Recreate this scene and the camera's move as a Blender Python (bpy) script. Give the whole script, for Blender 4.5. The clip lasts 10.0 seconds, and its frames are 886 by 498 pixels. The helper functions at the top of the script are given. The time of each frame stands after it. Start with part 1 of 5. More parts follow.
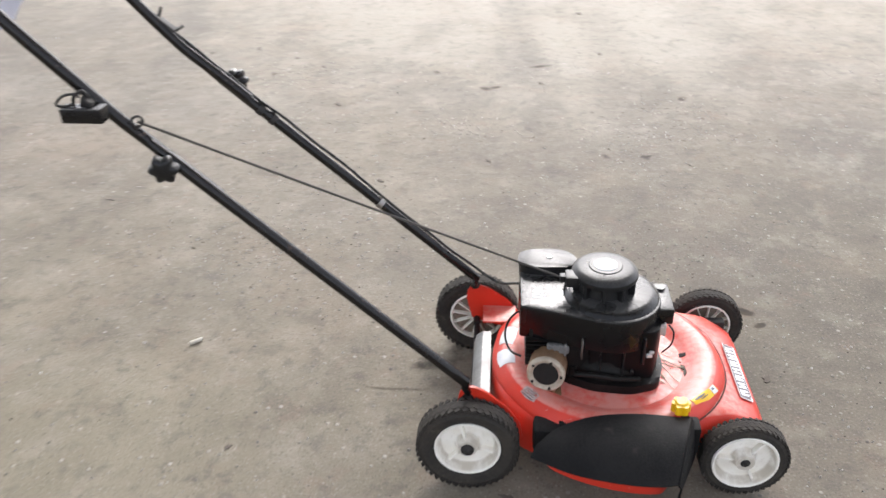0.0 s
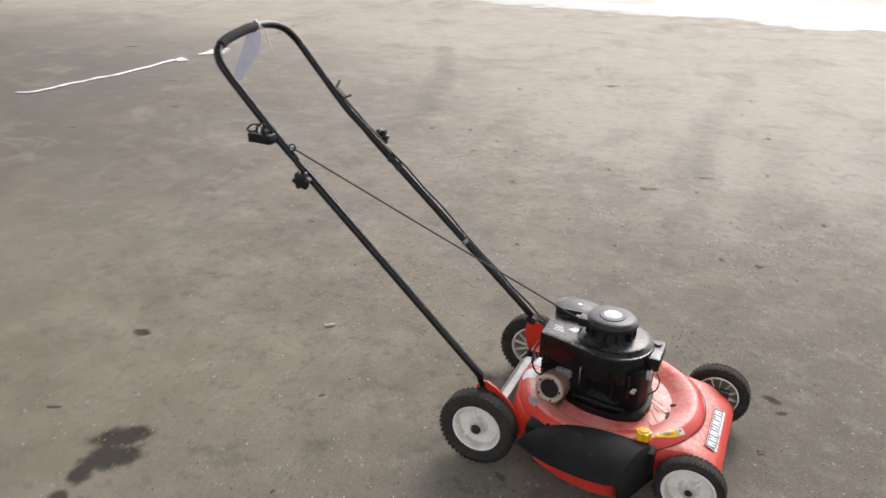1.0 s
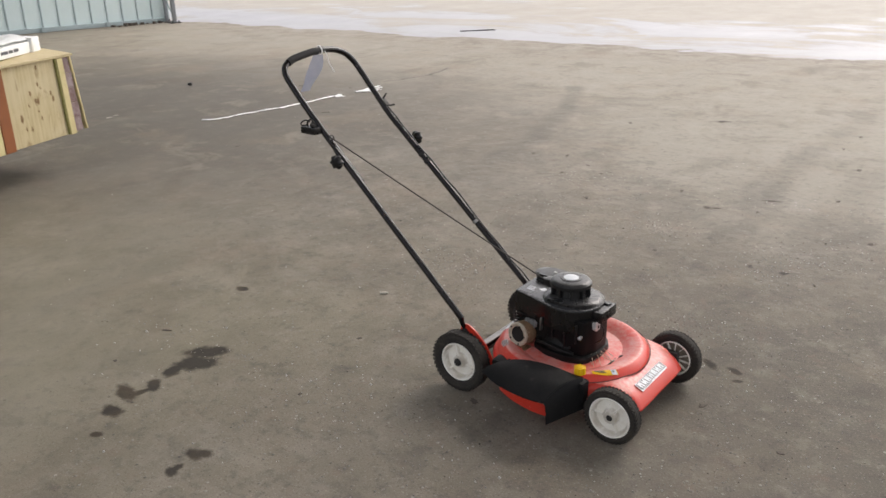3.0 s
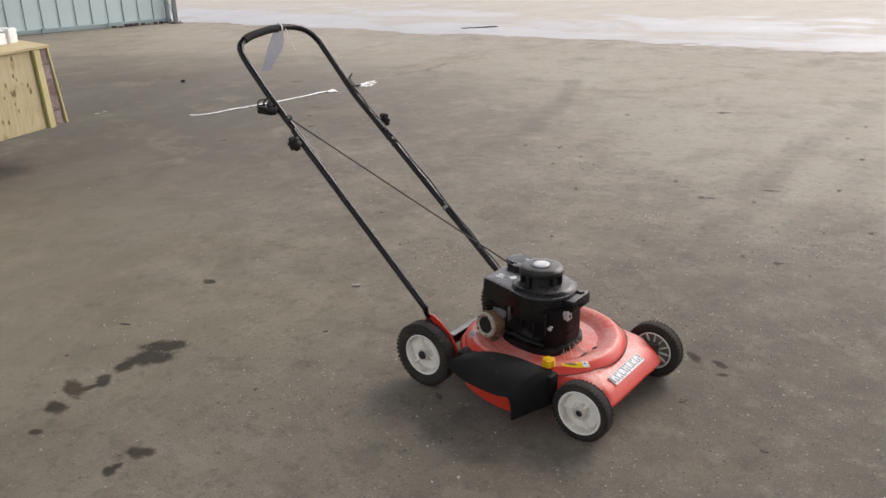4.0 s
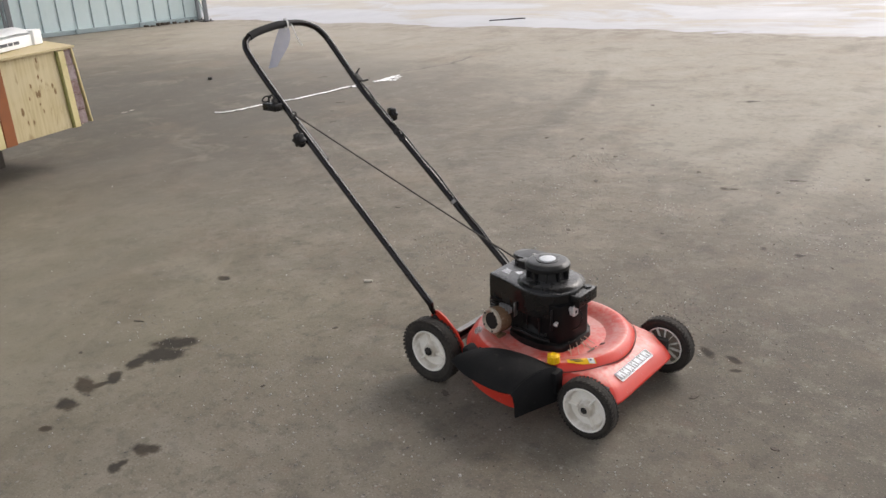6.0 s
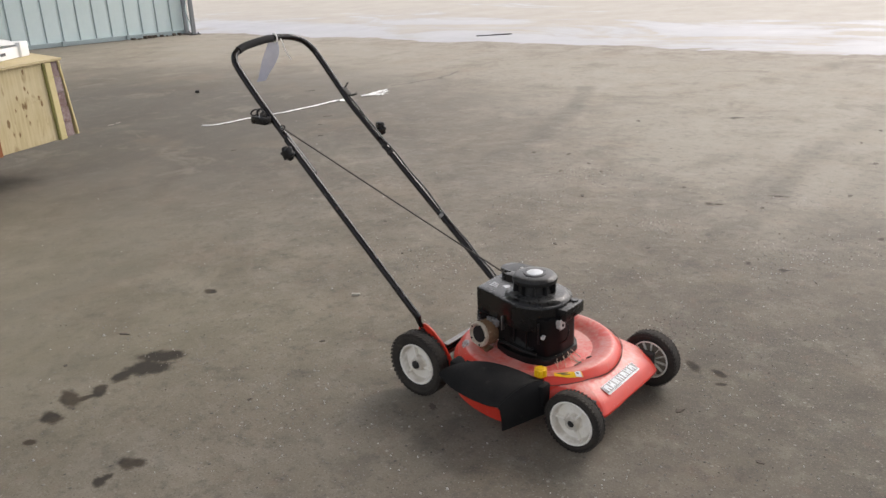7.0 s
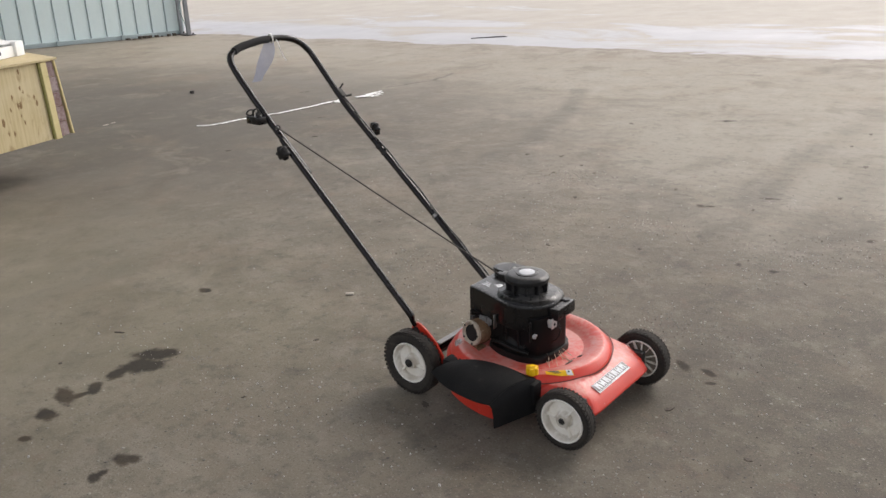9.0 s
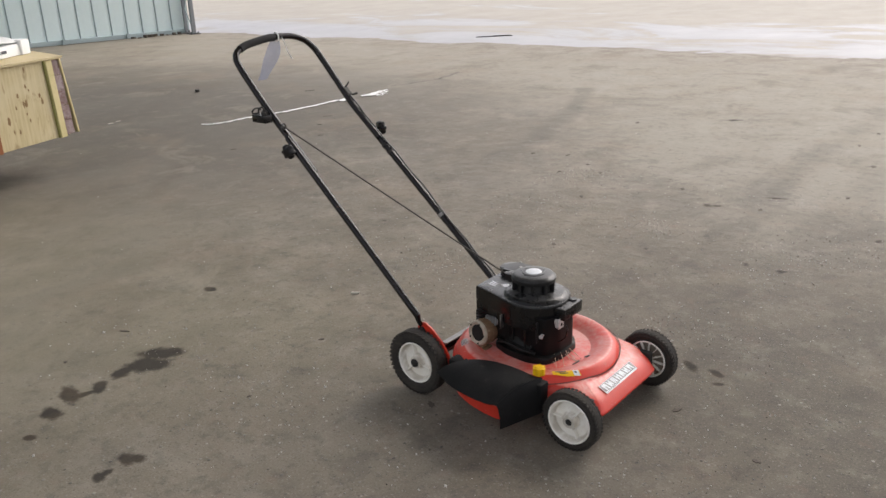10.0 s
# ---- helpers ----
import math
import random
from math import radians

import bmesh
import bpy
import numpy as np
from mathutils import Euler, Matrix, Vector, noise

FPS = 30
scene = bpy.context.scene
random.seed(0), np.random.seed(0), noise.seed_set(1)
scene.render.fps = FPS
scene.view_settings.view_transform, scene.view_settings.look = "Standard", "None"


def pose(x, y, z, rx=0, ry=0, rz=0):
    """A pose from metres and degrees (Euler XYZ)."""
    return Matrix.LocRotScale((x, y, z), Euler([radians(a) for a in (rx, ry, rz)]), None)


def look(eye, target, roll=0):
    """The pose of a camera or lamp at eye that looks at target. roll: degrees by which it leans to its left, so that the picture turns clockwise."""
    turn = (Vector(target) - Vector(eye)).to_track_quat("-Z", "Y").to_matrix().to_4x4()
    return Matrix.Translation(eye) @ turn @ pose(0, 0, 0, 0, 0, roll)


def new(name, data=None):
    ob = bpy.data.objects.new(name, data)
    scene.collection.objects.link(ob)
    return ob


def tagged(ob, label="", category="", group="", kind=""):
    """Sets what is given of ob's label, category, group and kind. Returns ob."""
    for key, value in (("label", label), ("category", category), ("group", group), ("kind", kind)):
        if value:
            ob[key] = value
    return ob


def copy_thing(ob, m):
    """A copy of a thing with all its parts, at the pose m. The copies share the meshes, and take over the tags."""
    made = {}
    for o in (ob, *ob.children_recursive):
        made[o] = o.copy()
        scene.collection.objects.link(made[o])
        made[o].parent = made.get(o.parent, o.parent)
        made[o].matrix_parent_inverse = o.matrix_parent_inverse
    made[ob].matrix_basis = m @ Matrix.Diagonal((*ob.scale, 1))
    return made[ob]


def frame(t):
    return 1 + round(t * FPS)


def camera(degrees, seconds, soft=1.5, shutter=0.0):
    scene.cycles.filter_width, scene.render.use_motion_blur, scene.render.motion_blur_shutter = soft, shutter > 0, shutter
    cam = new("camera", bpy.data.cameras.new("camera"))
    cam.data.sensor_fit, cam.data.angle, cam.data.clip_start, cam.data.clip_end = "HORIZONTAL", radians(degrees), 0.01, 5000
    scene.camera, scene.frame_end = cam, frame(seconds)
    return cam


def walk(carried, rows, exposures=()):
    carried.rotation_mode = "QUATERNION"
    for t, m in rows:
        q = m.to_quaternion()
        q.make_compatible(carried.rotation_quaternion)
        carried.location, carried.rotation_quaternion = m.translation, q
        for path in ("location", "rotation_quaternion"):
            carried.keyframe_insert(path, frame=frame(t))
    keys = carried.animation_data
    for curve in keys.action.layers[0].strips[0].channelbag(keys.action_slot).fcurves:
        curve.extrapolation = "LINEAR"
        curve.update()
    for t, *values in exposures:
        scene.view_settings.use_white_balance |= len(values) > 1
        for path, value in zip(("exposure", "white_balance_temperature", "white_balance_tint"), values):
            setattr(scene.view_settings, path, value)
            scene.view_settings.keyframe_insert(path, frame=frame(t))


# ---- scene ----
cam = camera(56.3, 10.0, shutter=0.5)
PATH = [
    (0, (-0.246, -1.586, 1.415), (-0.382, 0.123, 0.385), -1.1),
    (0.2, (-0.161, -1.689, 1.455), (-0.410, 0.021, 0.447), -1.6),
    (0.5, (0.011, -1.886, 1.53), (-0.42, -0.161, 0.615), -0.8),
    (0.7, (0.136, -1.977, 1.526), (-0.402, -0.260, 0.652), 0.7),
    (1, (0.369, -2.096, 1.562), (-0.355, -0.425, 0.734), 1.4),
    (1.3, (0.545, -2.158, 1.577), (-0.277, -0.533, 0.752), 1.8),
    (1.5, (0.674, -2.235, 1.583), (-0.218, -0.627, 0.795), 1.1),
    (2, (0.914, -2.382, 1.596), (-0.059, -0.809, 0.836), 0.2),
    (2.5, (1.114, -2.415, 1.58), (0.105, -0.862, 0.824), 0.8),
    (2.7, (1.2, -2.425, 1.584), (0.135, -0.902, 0.844), 0.1),
    (3.8, (1.308, -2.215, 1.475), (0.128, -0.765, 0.763), -1.7),
    (4, (1.311, -2.182, 1.45), (0.15, -0.717, 0.739), -1.6),
    (4.5, (1.345, -2.141, 1.449), (0.131, -0.733, 0.711), -3.6),
    (5, (1.369, -2.099, 1.44), (0.126, -0.711, 0.712), -2.8),
    (6.5, (1.374, -2.095, 1.443), (0.162, -0.674, 0.729), -3.0),
    (7, (1.376, -2.106, 1.444), (0.17, -0.669, 0.752), -2.5),
    (7.5, (1.376, -2.114, 1.446), (0.174, -0.673, 0.753), -2.3),
    (8, (1.394, -2.13, 1.45), (0.19, -0.687, 0.765), -2.2),
    (8.5, (1.396, -2.125, 1.445), (0.194, -0.681, 0.758), -2.1),
    (9, (1.397, -2.128, 1.446), (0.201, -0.68, 0.758), -2.1),
    (9.5, (1.395, -2.131, 1.446), (0.196, -0.685, 0.759), -2.1),
    (10, (1.383, -2.121, 1.442), (0.179, -0.68, 0.752), -2.1),
]
EXPOSURES = [(0.0, 1.86, 6400, 12), (1.0, 1.32, 6550, 12), (1.5, 1.27, 6650, 12), (2.0, 1.04, 6750, 12), (2.5, 1.11, 6750, 12), (4.0, 0.95, 6700, 12), (5.0, 1.08, 6650, 12), (7.0, 1.03, 6700, 12), (10.0, 0.99, 6700, 12)]
walk(cam, [(t, look(eye, target, roll)) for t, eye, target, roll in PATH], EXPOSURES)

# ---------------------------------------------------------------- world and light
world = bpy.data.worlds.new("overcast_sky")
scene.world = world
world.use_nodes = True
wn = world.node_tree
sky = wn.nodes.new("ShaderNodeTexSky")
sky.sky_type = "NISHITA"
sky.sun_disc = False
sky.sun_elevation = radians(46)
sky.sun_rotation = radians(8)
sky.dust_density = 4.0
sky.air_density = 0.8
sky.ozone_density = 1.0
veil = wn.nodes.new("ShaderNodeHueSaturation")  # cloud cover: a nearly colourless sky
veil.inputs["Saturation"].default_value = 0.3
wn.links.new(sky.outputs["Color"], veil.inputs["Color"])
wn.links.new(veil.outputs["Color"], wn.nodes["Background"].inputs["Color"])
wn.nodes["Background"].inputs["Strength"].default_value = 0.15

sun_data = bpy.data.lights.new("sun", "SUN")
sun_data.energy = 0.38
sun_data.angle = radians(24)
sun_data.color = (1.0, 0.97, 0.93)
sun = new("sun", sun_data)
az, el = radians(8), radians(46)
sun_from = Vector((math.sin(az) * math.cos(el), math.cos(az) * math.cos(el), math.sin(el)))
sun.matrix_world = Matrix.Translation((0, 0, 30)) @ sun_from.to_track_quat("Z", "Y").to_matrix().to_4x4()


# ---------------------------------------------------------------- node helpers
def material(name):
    m = bpy.data.materials.new(name)
    m.use_nodes = True
    return m, m.node_tree, m.node_tree.nodes["Principled BSDF"]


def node(nt, kind, **inputs):
    n = nt.nodes.new(kind)
    for key, value in inputs.items():
        sock = n.inputs[int(key[1:])] if key[0] == "i" and key[1:].isdigit() else n.inputs[key.replace("_", " ")]
        if isinstance(value, bpy.types.NodeSocket):
            nt.links.new(value, sock)
        else:
            sock.default_value = value
    return n


def mathn(nt, op, a, b=0.0, clamp=False):
    n = node(nt, "ShaderNodeMath", i0=a, i1=b)
    n.operation = op
    n.use_clamp = clamp
    return n.outputs[0]


def vmath(nt, op, a, b=(0, 0, 0), out=0):
    n = node(nt, "ShaderNodeVectorMath", i0=a, i1=b)
    n.operation = op
    return n.outputs[out]


def coords(nt):
    return nt.nodes.new("ShaderNodeTexCoord").outputs["Object"]


def noise_of(nt, vec, scale, detail=4.0, rough=0.55, distort=0.0):
    n = node(nt, "ShaderNodeTexNoise", Vector=vec, Scale=scale, Detail=detail, Roughness=rough, Distortion=distort)
    return n.outputs["Fac"]


def ramp(nt, fac, lo, hi):
    n = node(nt, "ShaderNodeMapRange", Value=fac)
    n.interpolation_type = "SMOOTHSTEP"
    n.inputs["From Min"].default_value = lo
    n.inputs["From Max"].default_value = hi
    return n.outputs["Result"]


def mix(nt, fac, a, b):
    n = nt.nodes.new("ShaderNodeMix")
    n.data_type = "RGBA"
    socks = [s for s in n.inputs if s.enabled]
    for sock, value in zip(socks, (fac, a, b)):
        if isinstance(value, bpy.types.NodeSocket):
            nt.links.new(value, sock)
        else:
            sock.default_value = value if not isinstance(value, tuple) else (*value[:3], 1.0)
    return [s for s in n.outputs if s.enabled][0]


def bump(nt, bsdf, height, strength, distance):
    n = node(nt, "ShaderNodeBump", Strength=strength, Distance=distance, Height=height)
    nt.links.new(n.outputs["Normal"], bsdf.inputs["Normal"])


def worn(name, base, second, rough=0.5, metal=0.0, big=6.0, fine=90.0, amount=0.5, dirt=None, dirt_at=0.62,
         relief=0.15, depth=0.002, coat=0.0, rough_spread=0.15, dust_sheen=None, dust_sheen_amount=0.6, dust_sheen_at=(0.55, 0.98)):
    """A surface of two close colours in large patches, fine grain, and dirt in blotches."""
    m, nt, bsdf = material(name)
    vec = coords(nt)
    n1, n2 = noise_of(nt, vec, big, 5.0), noise_of(nt, vec, fine, 3.0)
    both = mathn(nt, "ADD", mathn(nt, "MULTIPLY", n1, 0.65), mathn(nt, "MULTIPLY", n2, 0.35))
    col = mix(nt, mathn(nt, "MULTIPLY", ramp(nt, both, 0.35, 0.65), amount), base, second)
    if dirt:
        n3 = noise_of(nt, vec, big * 2.3, 6.0, 0.65, 0.4)
        col = mix(nt, ramp(nt, n3, dirt_at, dirt_at + 0.16), col, dirt)
    if dust_sheen:  # pale tint on upward faces: dust, and sky sheen put into the colour
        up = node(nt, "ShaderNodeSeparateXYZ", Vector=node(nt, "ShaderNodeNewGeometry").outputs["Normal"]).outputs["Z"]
        lie = mathn(nt, "MULTIPLY", ramp(nt, up, *dust_sheen_at), mathn(nt, "MULTIPLY", ramp(nt, both, 0.30, 0.62), dust_sheen_amount))
        col = mix(nt, lie, col, dust_sheen)
    nt.links.new(col, bsdf.inputs["Base Color"])
    r = mathn(nt, "ADD", rough - rough_spread / 2, mathn(nt, "MULTIPLY", n1, rough_spread))
    nt.links.new(r, bsdf.inputs["Roughness"])
    bsdf.inputs["Metallic"].default_value = metal
    bsdf.inputs["Coat Weight"].default_value = coat
    bump(nt, bsdf, both, relief, depth)
    return m


# ---------------------------------------------------------------- the ground's material
TRACKS = [  # tyre tracks: from, to, half width, how dark
    ((-2.92, 5.41), (-2.49, 4.49), 0.09, 0.75), ((-2.49, 4.49), (-2.07, 3.13), 0.09, 0.72), ((-2.07, 3.13), (-2.0, 1.95), 0.11, 0.55),
    ((-0.11, 5.56), (-0.19, 2.94), 0.11, 0.52), ((-0.19, 2.94), (0.04, 1.42), 0.14, 0.45),
    ((0.32, 3.64), (0.37, 2.12), 0.12, 0.39), ((-2.25, -0.71), (-2.26, 0.57), 0.10, 0.35),
    ((-3.82, 0.14), (-3.70, 0.54), 0.05, 0.24), ((0.90, 4.41), (1.26, 1.51), 0.2, 0.42),
]


def away(nt, flat, a, b):
    """Distance from a stretch of line on the ground."""
    ax, ay, dx, dy = a[0], a[1], b[0] - a[0], b[1] - a[1]
    rel = vmath(nt, "SUBTRACT", flat, (ax, ay, 0))
    t = mathn(nt, "DIVIDE", vmath(nt, "DOT_PRODUCT", rel, (dx, dy, 0), 1), dx * dx + dy * dy, True)
    foot = node(nt, "ShaderNodeVectorMath", i0=(dx, dy, 0))
    foot.operation = "SCALE"
    nt.links.new(t, foot.inputs["Scale"])
    return vmath(nt, "LENGTH", vmath(nt, "SUBTRACT", rel, foot.outputs[0]), out=1)


def ground_material(name, damp=False):
    m, nt, bsdf = material(name)
    vec = node(nt, "ShaderNodeNewGeometry").outputs["Position"]
    flat = vmath(nt, "MULTIPLY", vec, (1, 1, 0))
    warp = vmath(nt, "SUBTRACT", node(nt, "ShaderNodeTexNoise", Vector=flat, Scale=1.7, Detail=3.0).outputs["Color"], (0.5, 0.5, 0.5))
    wflat = vmath(nt, "ADD", flat, vmath(nt, "MULTIPLY", warp, (0.35, 0.35, 0)))
    xyz = node(nt, "ShaderNodeSeparateXYZ", Vector=flat)
    x, y = xyz.outputs["X"], xyz.outputs["Y"]
    huge, broad = noise_of(nt, flat, 0.45, 5.0, 0.6), noise_of(nt, flat, 2.1, 6.0, 0.62)
    mid, fine = noise_of(nt, flat, 17.0, 5.0, 0.65), noise_of(nt, flat, 150.0, 3.0, 0.6)
    streak = noise_of(nt, vmath(nt, "MULTIPLY", wflat, (1.5, 0.8, 0)), 1.0, 7.0, 0.68)
    # worn grey floor under beige dust, thicker towards the open side
    col = mix(nt, ramp(nt, broad, 0.34, 0.66), (0.150, 0.131, 0.104), (0.232, 0.205, 0.163))
    silty = ramp(nt, vmath(nt, "LENGTH", vmath(nt, "MULTIPLY", vmath(nt, "SUBTRACT", wflat, (-2.56, -0.92, 0)), (0.36, 0.48, 0)), out=1), 1.25, 0.35)
    col = mix(nt, mathn(nt, "MULTIPLY", silty, 0.50), col, mix(nt, broad, (0.240, 0.217, 0.146), (0.310, 0.282, 0.200)))
    heap = vmath(nt, "LENGTH", vmath(nt, "MULTIPLY", vmath(nt, "SUBTRACT", wflat, (-0.2, 4.0, 0)), (0.42, 0.36, 0)), out=1)
    smooth = ramp(nt, mathn(nt, "ADD", mathn(nt, "ADD", mathn(nt, "MULTIPLY", x, 0.8), mathn(nt, "MULTIPLY", y, 0.5)), mathn(nt, "MULTIPLY", huge, 3.0)), 0.6, -0.9)
    grainy = mathn(nt, "MULTIPLY", mathn(nt, "SUBTRACT", 1.0, mathn(nt, "MULTIPLY", smooth, 0.65)), mathn(nt, "SUBTRACT", 1.0, mathn(nt, "MULTIPLY", ramp(nt, y, 1.6, 5.0), 0.35)))
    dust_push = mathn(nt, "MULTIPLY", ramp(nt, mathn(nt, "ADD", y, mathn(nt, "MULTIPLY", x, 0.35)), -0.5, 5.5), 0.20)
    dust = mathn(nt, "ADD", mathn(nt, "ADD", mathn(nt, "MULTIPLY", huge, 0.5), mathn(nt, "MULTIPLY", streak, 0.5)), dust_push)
    for px, py, rad, much in ((-2.63, 2.26, 0.40, 0.16), (-0.98, 3.4, 0.75, 0.14), (0.1, 2.92, 0.55, 0.14), (-2.12, 0.61, 0.5, 0.05), (-3.3, 6.1, 1.2, 0.10), (0.6, 4.83, 1.0, 0.10)):
        off = vmath(nt, "LENGTH", vmath(nt, "SUBTRACT", wflat, (px, py, 0)), out=1)
        dust = mathn(nt, "ADD", dust, mathn(nt, "MULTIPLY", ramp(nt, off, rad, rad * 0.25), much))
    dust = mathn(nt, "ADD", dust, mathn(nt, "MULTIPLY", ramp(nt, heap, 1.0, 0.15), 0.22))
    dust = mathn(nt, "ADD", dust, mathn(nt, "MULTIPLY", smooth, 0.06))
    dust = ramp(nt, dust, 0.46, 0.86)
    dim_at = vmath(nt, "LENGTH", vmath(nt, "MULTIPLY", vmath(nt, "SUBTRACT", wflat, (-6.0, 2.2, 0)), (0.28, 0.36, 0)), out=1)
    open_side = mathn(nt, "MULTIPLY", ramp(nt, y, 1.8, 6.5), ramp(nt, dim_at, 0.5, 1.6))  # paler towards the open side, less so by crate and wall
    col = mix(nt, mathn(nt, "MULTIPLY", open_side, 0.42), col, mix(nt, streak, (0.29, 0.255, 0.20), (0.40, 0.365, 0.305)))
    brown = vmath(nt, "LENGTH", vmath(nt, "MULTIPLY", vmath(nt, "SUBTRACT", wflat, (-0.35, -0.85, 0)), (0.75, 1.0, 0)), out=1)
    col = mix(nt, mathn(nt, "MULTIPLY", ramp(nt, brown, 0.95, 0.2), 0.5), col, mix(nt, broad, (0.20, 0.172, 0.134), (0.275, 0.238, 0.188)))
    tflat = vmath(nt, "ADD", flat, vmath(nt, "MULTIPLY", warp, (0.09, 0.09, 0)))
    for a, b, width, dark in TRACKS:
        gone = mathn(nt, "MULTIPLY", ramp(nt, away(nt, tflat, a, b), width * 1.8, width * 0.2), dark)
        dust = mathn(nt, "MULTIPLY", dust, mathn(nt, "SUBTRACT", 1.0, gone))
        col = mix(nt, mathn(nt, "MULTIPLY", gone, 0.6), col, (0.10, 0.094, 0.083))
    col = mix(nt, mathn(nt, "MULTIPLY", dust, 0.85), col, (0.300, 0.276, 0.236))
    # less dusty floor by crate and wall, its weaker light also in the colour
    col = mix(nt, mathn(nt, "MULTIPLY", ramp(nt, dim_at, 1.5, 0.35), 0.85), col, mix(nt, streak, (0.075, 0.069, 0.059), (0.135, 0.124, 0.106)))
    smudge = noise_of(nt, wflat, 1.25, 7.0, 0.66, 0.6)
    col = mix(nt, mathn(nt, "MULTIPLY", ramp(nt, smudge, 0.50, 0.66), 0.40), col, (0.120, 0.100, 0.076))
    pale = noise_of(nt, vmath(nt, "ADD", wflat, (7.3, 2.1, 0)), 1.6, 7.0, 0.68, 0.5)
    col = mix(nt, mathn(nt, "MULTIPLY", ramp(nt, pale, 0.54, 0.66), 0.35), col, (0.30, 0.272, 0.222))
    # darker floor right of the mower, with shade round its nose painted in
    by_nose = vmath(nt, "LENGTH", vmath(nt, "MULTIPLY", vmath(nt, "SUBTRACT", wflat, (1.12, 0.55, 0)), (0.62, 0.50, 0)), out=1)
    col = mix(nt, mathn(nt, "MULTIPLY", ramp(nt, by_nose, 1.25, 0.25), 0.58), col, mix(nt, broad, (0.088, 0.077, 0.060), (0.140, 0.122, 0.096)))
    rusty = noise_of(nt, flat, 1.1, 5.0, 0.65)
    col = mix(nt, mathn(nt, "MULTIPLY", ramp(nt, rusty, 0.52, 0.68), 0.35), col, (0.235, 0.185, 0.140))
    ruddy = noise_of(nt, vmath(nt, "ADD", flat, (3.7, 9.2, 0)), 9.0, 5.0, 0.7)
    col = mix(nt, mathn(nt, "MULTIPLY", ramp(nt, ruddy, 0.54, 0.70), mathn(nt, "MULTIPLY", grainy, 0.35)), col, (0.215, 0.150, 0.115))
    # grain: mottling, pale and dark grit
    col = mix(nt, mathn(nt, "MULTIPLY", ramp(nt, mid, 0.50, 0.68), mathn(nt, "MULTIPLY", grainy, 0.45)), col, (0.090, 0.084, 0.073))
    blot = noise_of(nt, flat, 6.5, 6.0, 0.7)
    col = mix(nt, mathn(nt, "MULTIPLY", ramp(nt, blot, 0.50, 0.66), mathn(nt, "MULTIPLY", grainy, 0.26)), col, (0.34, 0.312, 0.262))
    col = mix(nt, mathn(nt, "MULTIPLY", ramp(nt, blot, 0.46, 0.33), mathn(nt, "MULTIPLY", grainy, 0.28)), col, (0.085, 0.079, 0.068))
    col = mix(nt, mathn(nt, "MULTIPLY", ramp(nt, fine, 0.55, 0.70), mathn(nt, "MULTIPLY", grainy, 0.34)), col, (0.36, 0.335, 0.29))
    col = mix(nt, mathn(nt, "MULTIPLY", ramp(nt, fine, 0.44, 0.31), mathn(nt, "MULTIPLY", grainy, 0.36)), col, (0.045, 0.042, 0.037))
    grit = node(nt, "ShaderNodeTexVoronoi", Vector=flat, Scale=38.0)
    pick = node(nt, "ShaderNodeSeparateColor", Color=grit.outputs["Color"])
    seen = mathn(nt, "MULTIPLY", ramp(nt, grit.outputs["Distance"], 0.26, 0.12), mathn(nt, "GREATER_THAN", pick.outputs[0], 0.80))
    shade = mix(nt, pick.outputs[1], (0.06, 0.055, 0.05), (0.42, 0.40, 0.36))
    col = mix(nt, mathn(nt, "MULTIPLY", mathn(nt, "MULTIPLY", seen, grainy), 0.8), col, shade)
    speck = node(nt, "ShaderNodeTexVoronoi", Vector=flat, Scale=95.0)
    choose = node(nt, "ShaderNodeSeparateColor", Color=speck.outputs["Color"])
    dots = mathn(nt, "MULTIPLY", ramp(nt, speck.outputs["Distance"], 0.36, 0.16), mathn(nt, "GREATER_THAN", choose.outputs[0], 0.72))
    col = mix(nt, mathn(nt, "MULTIPLY", mathn(nt, "MULTIPLY", dots, grainy), 0.42), col, mix(nt, ramp(nt, choose.outputs[1], 0.4, 0.6), (0.05, 0.046, 0.04), (0.38, 0.355, 0.31)))
    clump = noise_of(nt, vmath(nt, "ADD", flat, (1.9, 4.4, 0)), 48.0, 4.0, 0.7)  # crumbs bunched together
    bunch = mathn(nt, "MULTIPLY", grainy, ramp(nt, blot, 0.40, 0.60))
    col = mix(nt, mathn(nt, "MULTIPLY", ramp(nt, clump, 0.60, 0.68), mathn(nt, "MULTIPLY", bunch, 0.55)), col, (0.37, 0.34, 0.29))
    col = mix(nt, mathn(nt, "MULTIPLY", ramp(nt, clump, 0.40, 0.32), mathn(nt, "MULTIPLY", bunch, 0.60)), col, (0.06, 0.052, 0.043))
    flake = noise_of(nt, vmath(nt, "ADD", flat, vmath(nt, "MULTIPLY", warp, (0.10, 0.10, 0))), 3.1, 7.0, 0.72)
    col = mix(nt, mathn(nt, "MULTIPLY", mathn(nt, "MULTIPLY", ramp(nt, flake, 0.53, 0.62), mathn(nt, "MULTIPLY", ramp(nt, y, 0.2, 2.4), ramp(nt, dim_at, 0.7, 1.5))), 0.30), col, (0.34, 0.315, 0.27))
    col = mix(nt, mathn(nt, "MULTIPLY", mathn(nt, "MULTIPLY", ramp(nt, flake, 0.445, 0.39), grainy), 0.30), col, (0.085, 0.078, 0.066))
    jag = vmath(nt, "SUBTRACT", node(nt, "ShaderNodeTexNoise", Vector=flat, Scale=7.0, Detail=5.0, Roughness=0.7).outputs["Color"], (0.5, 0.5, 0.5))
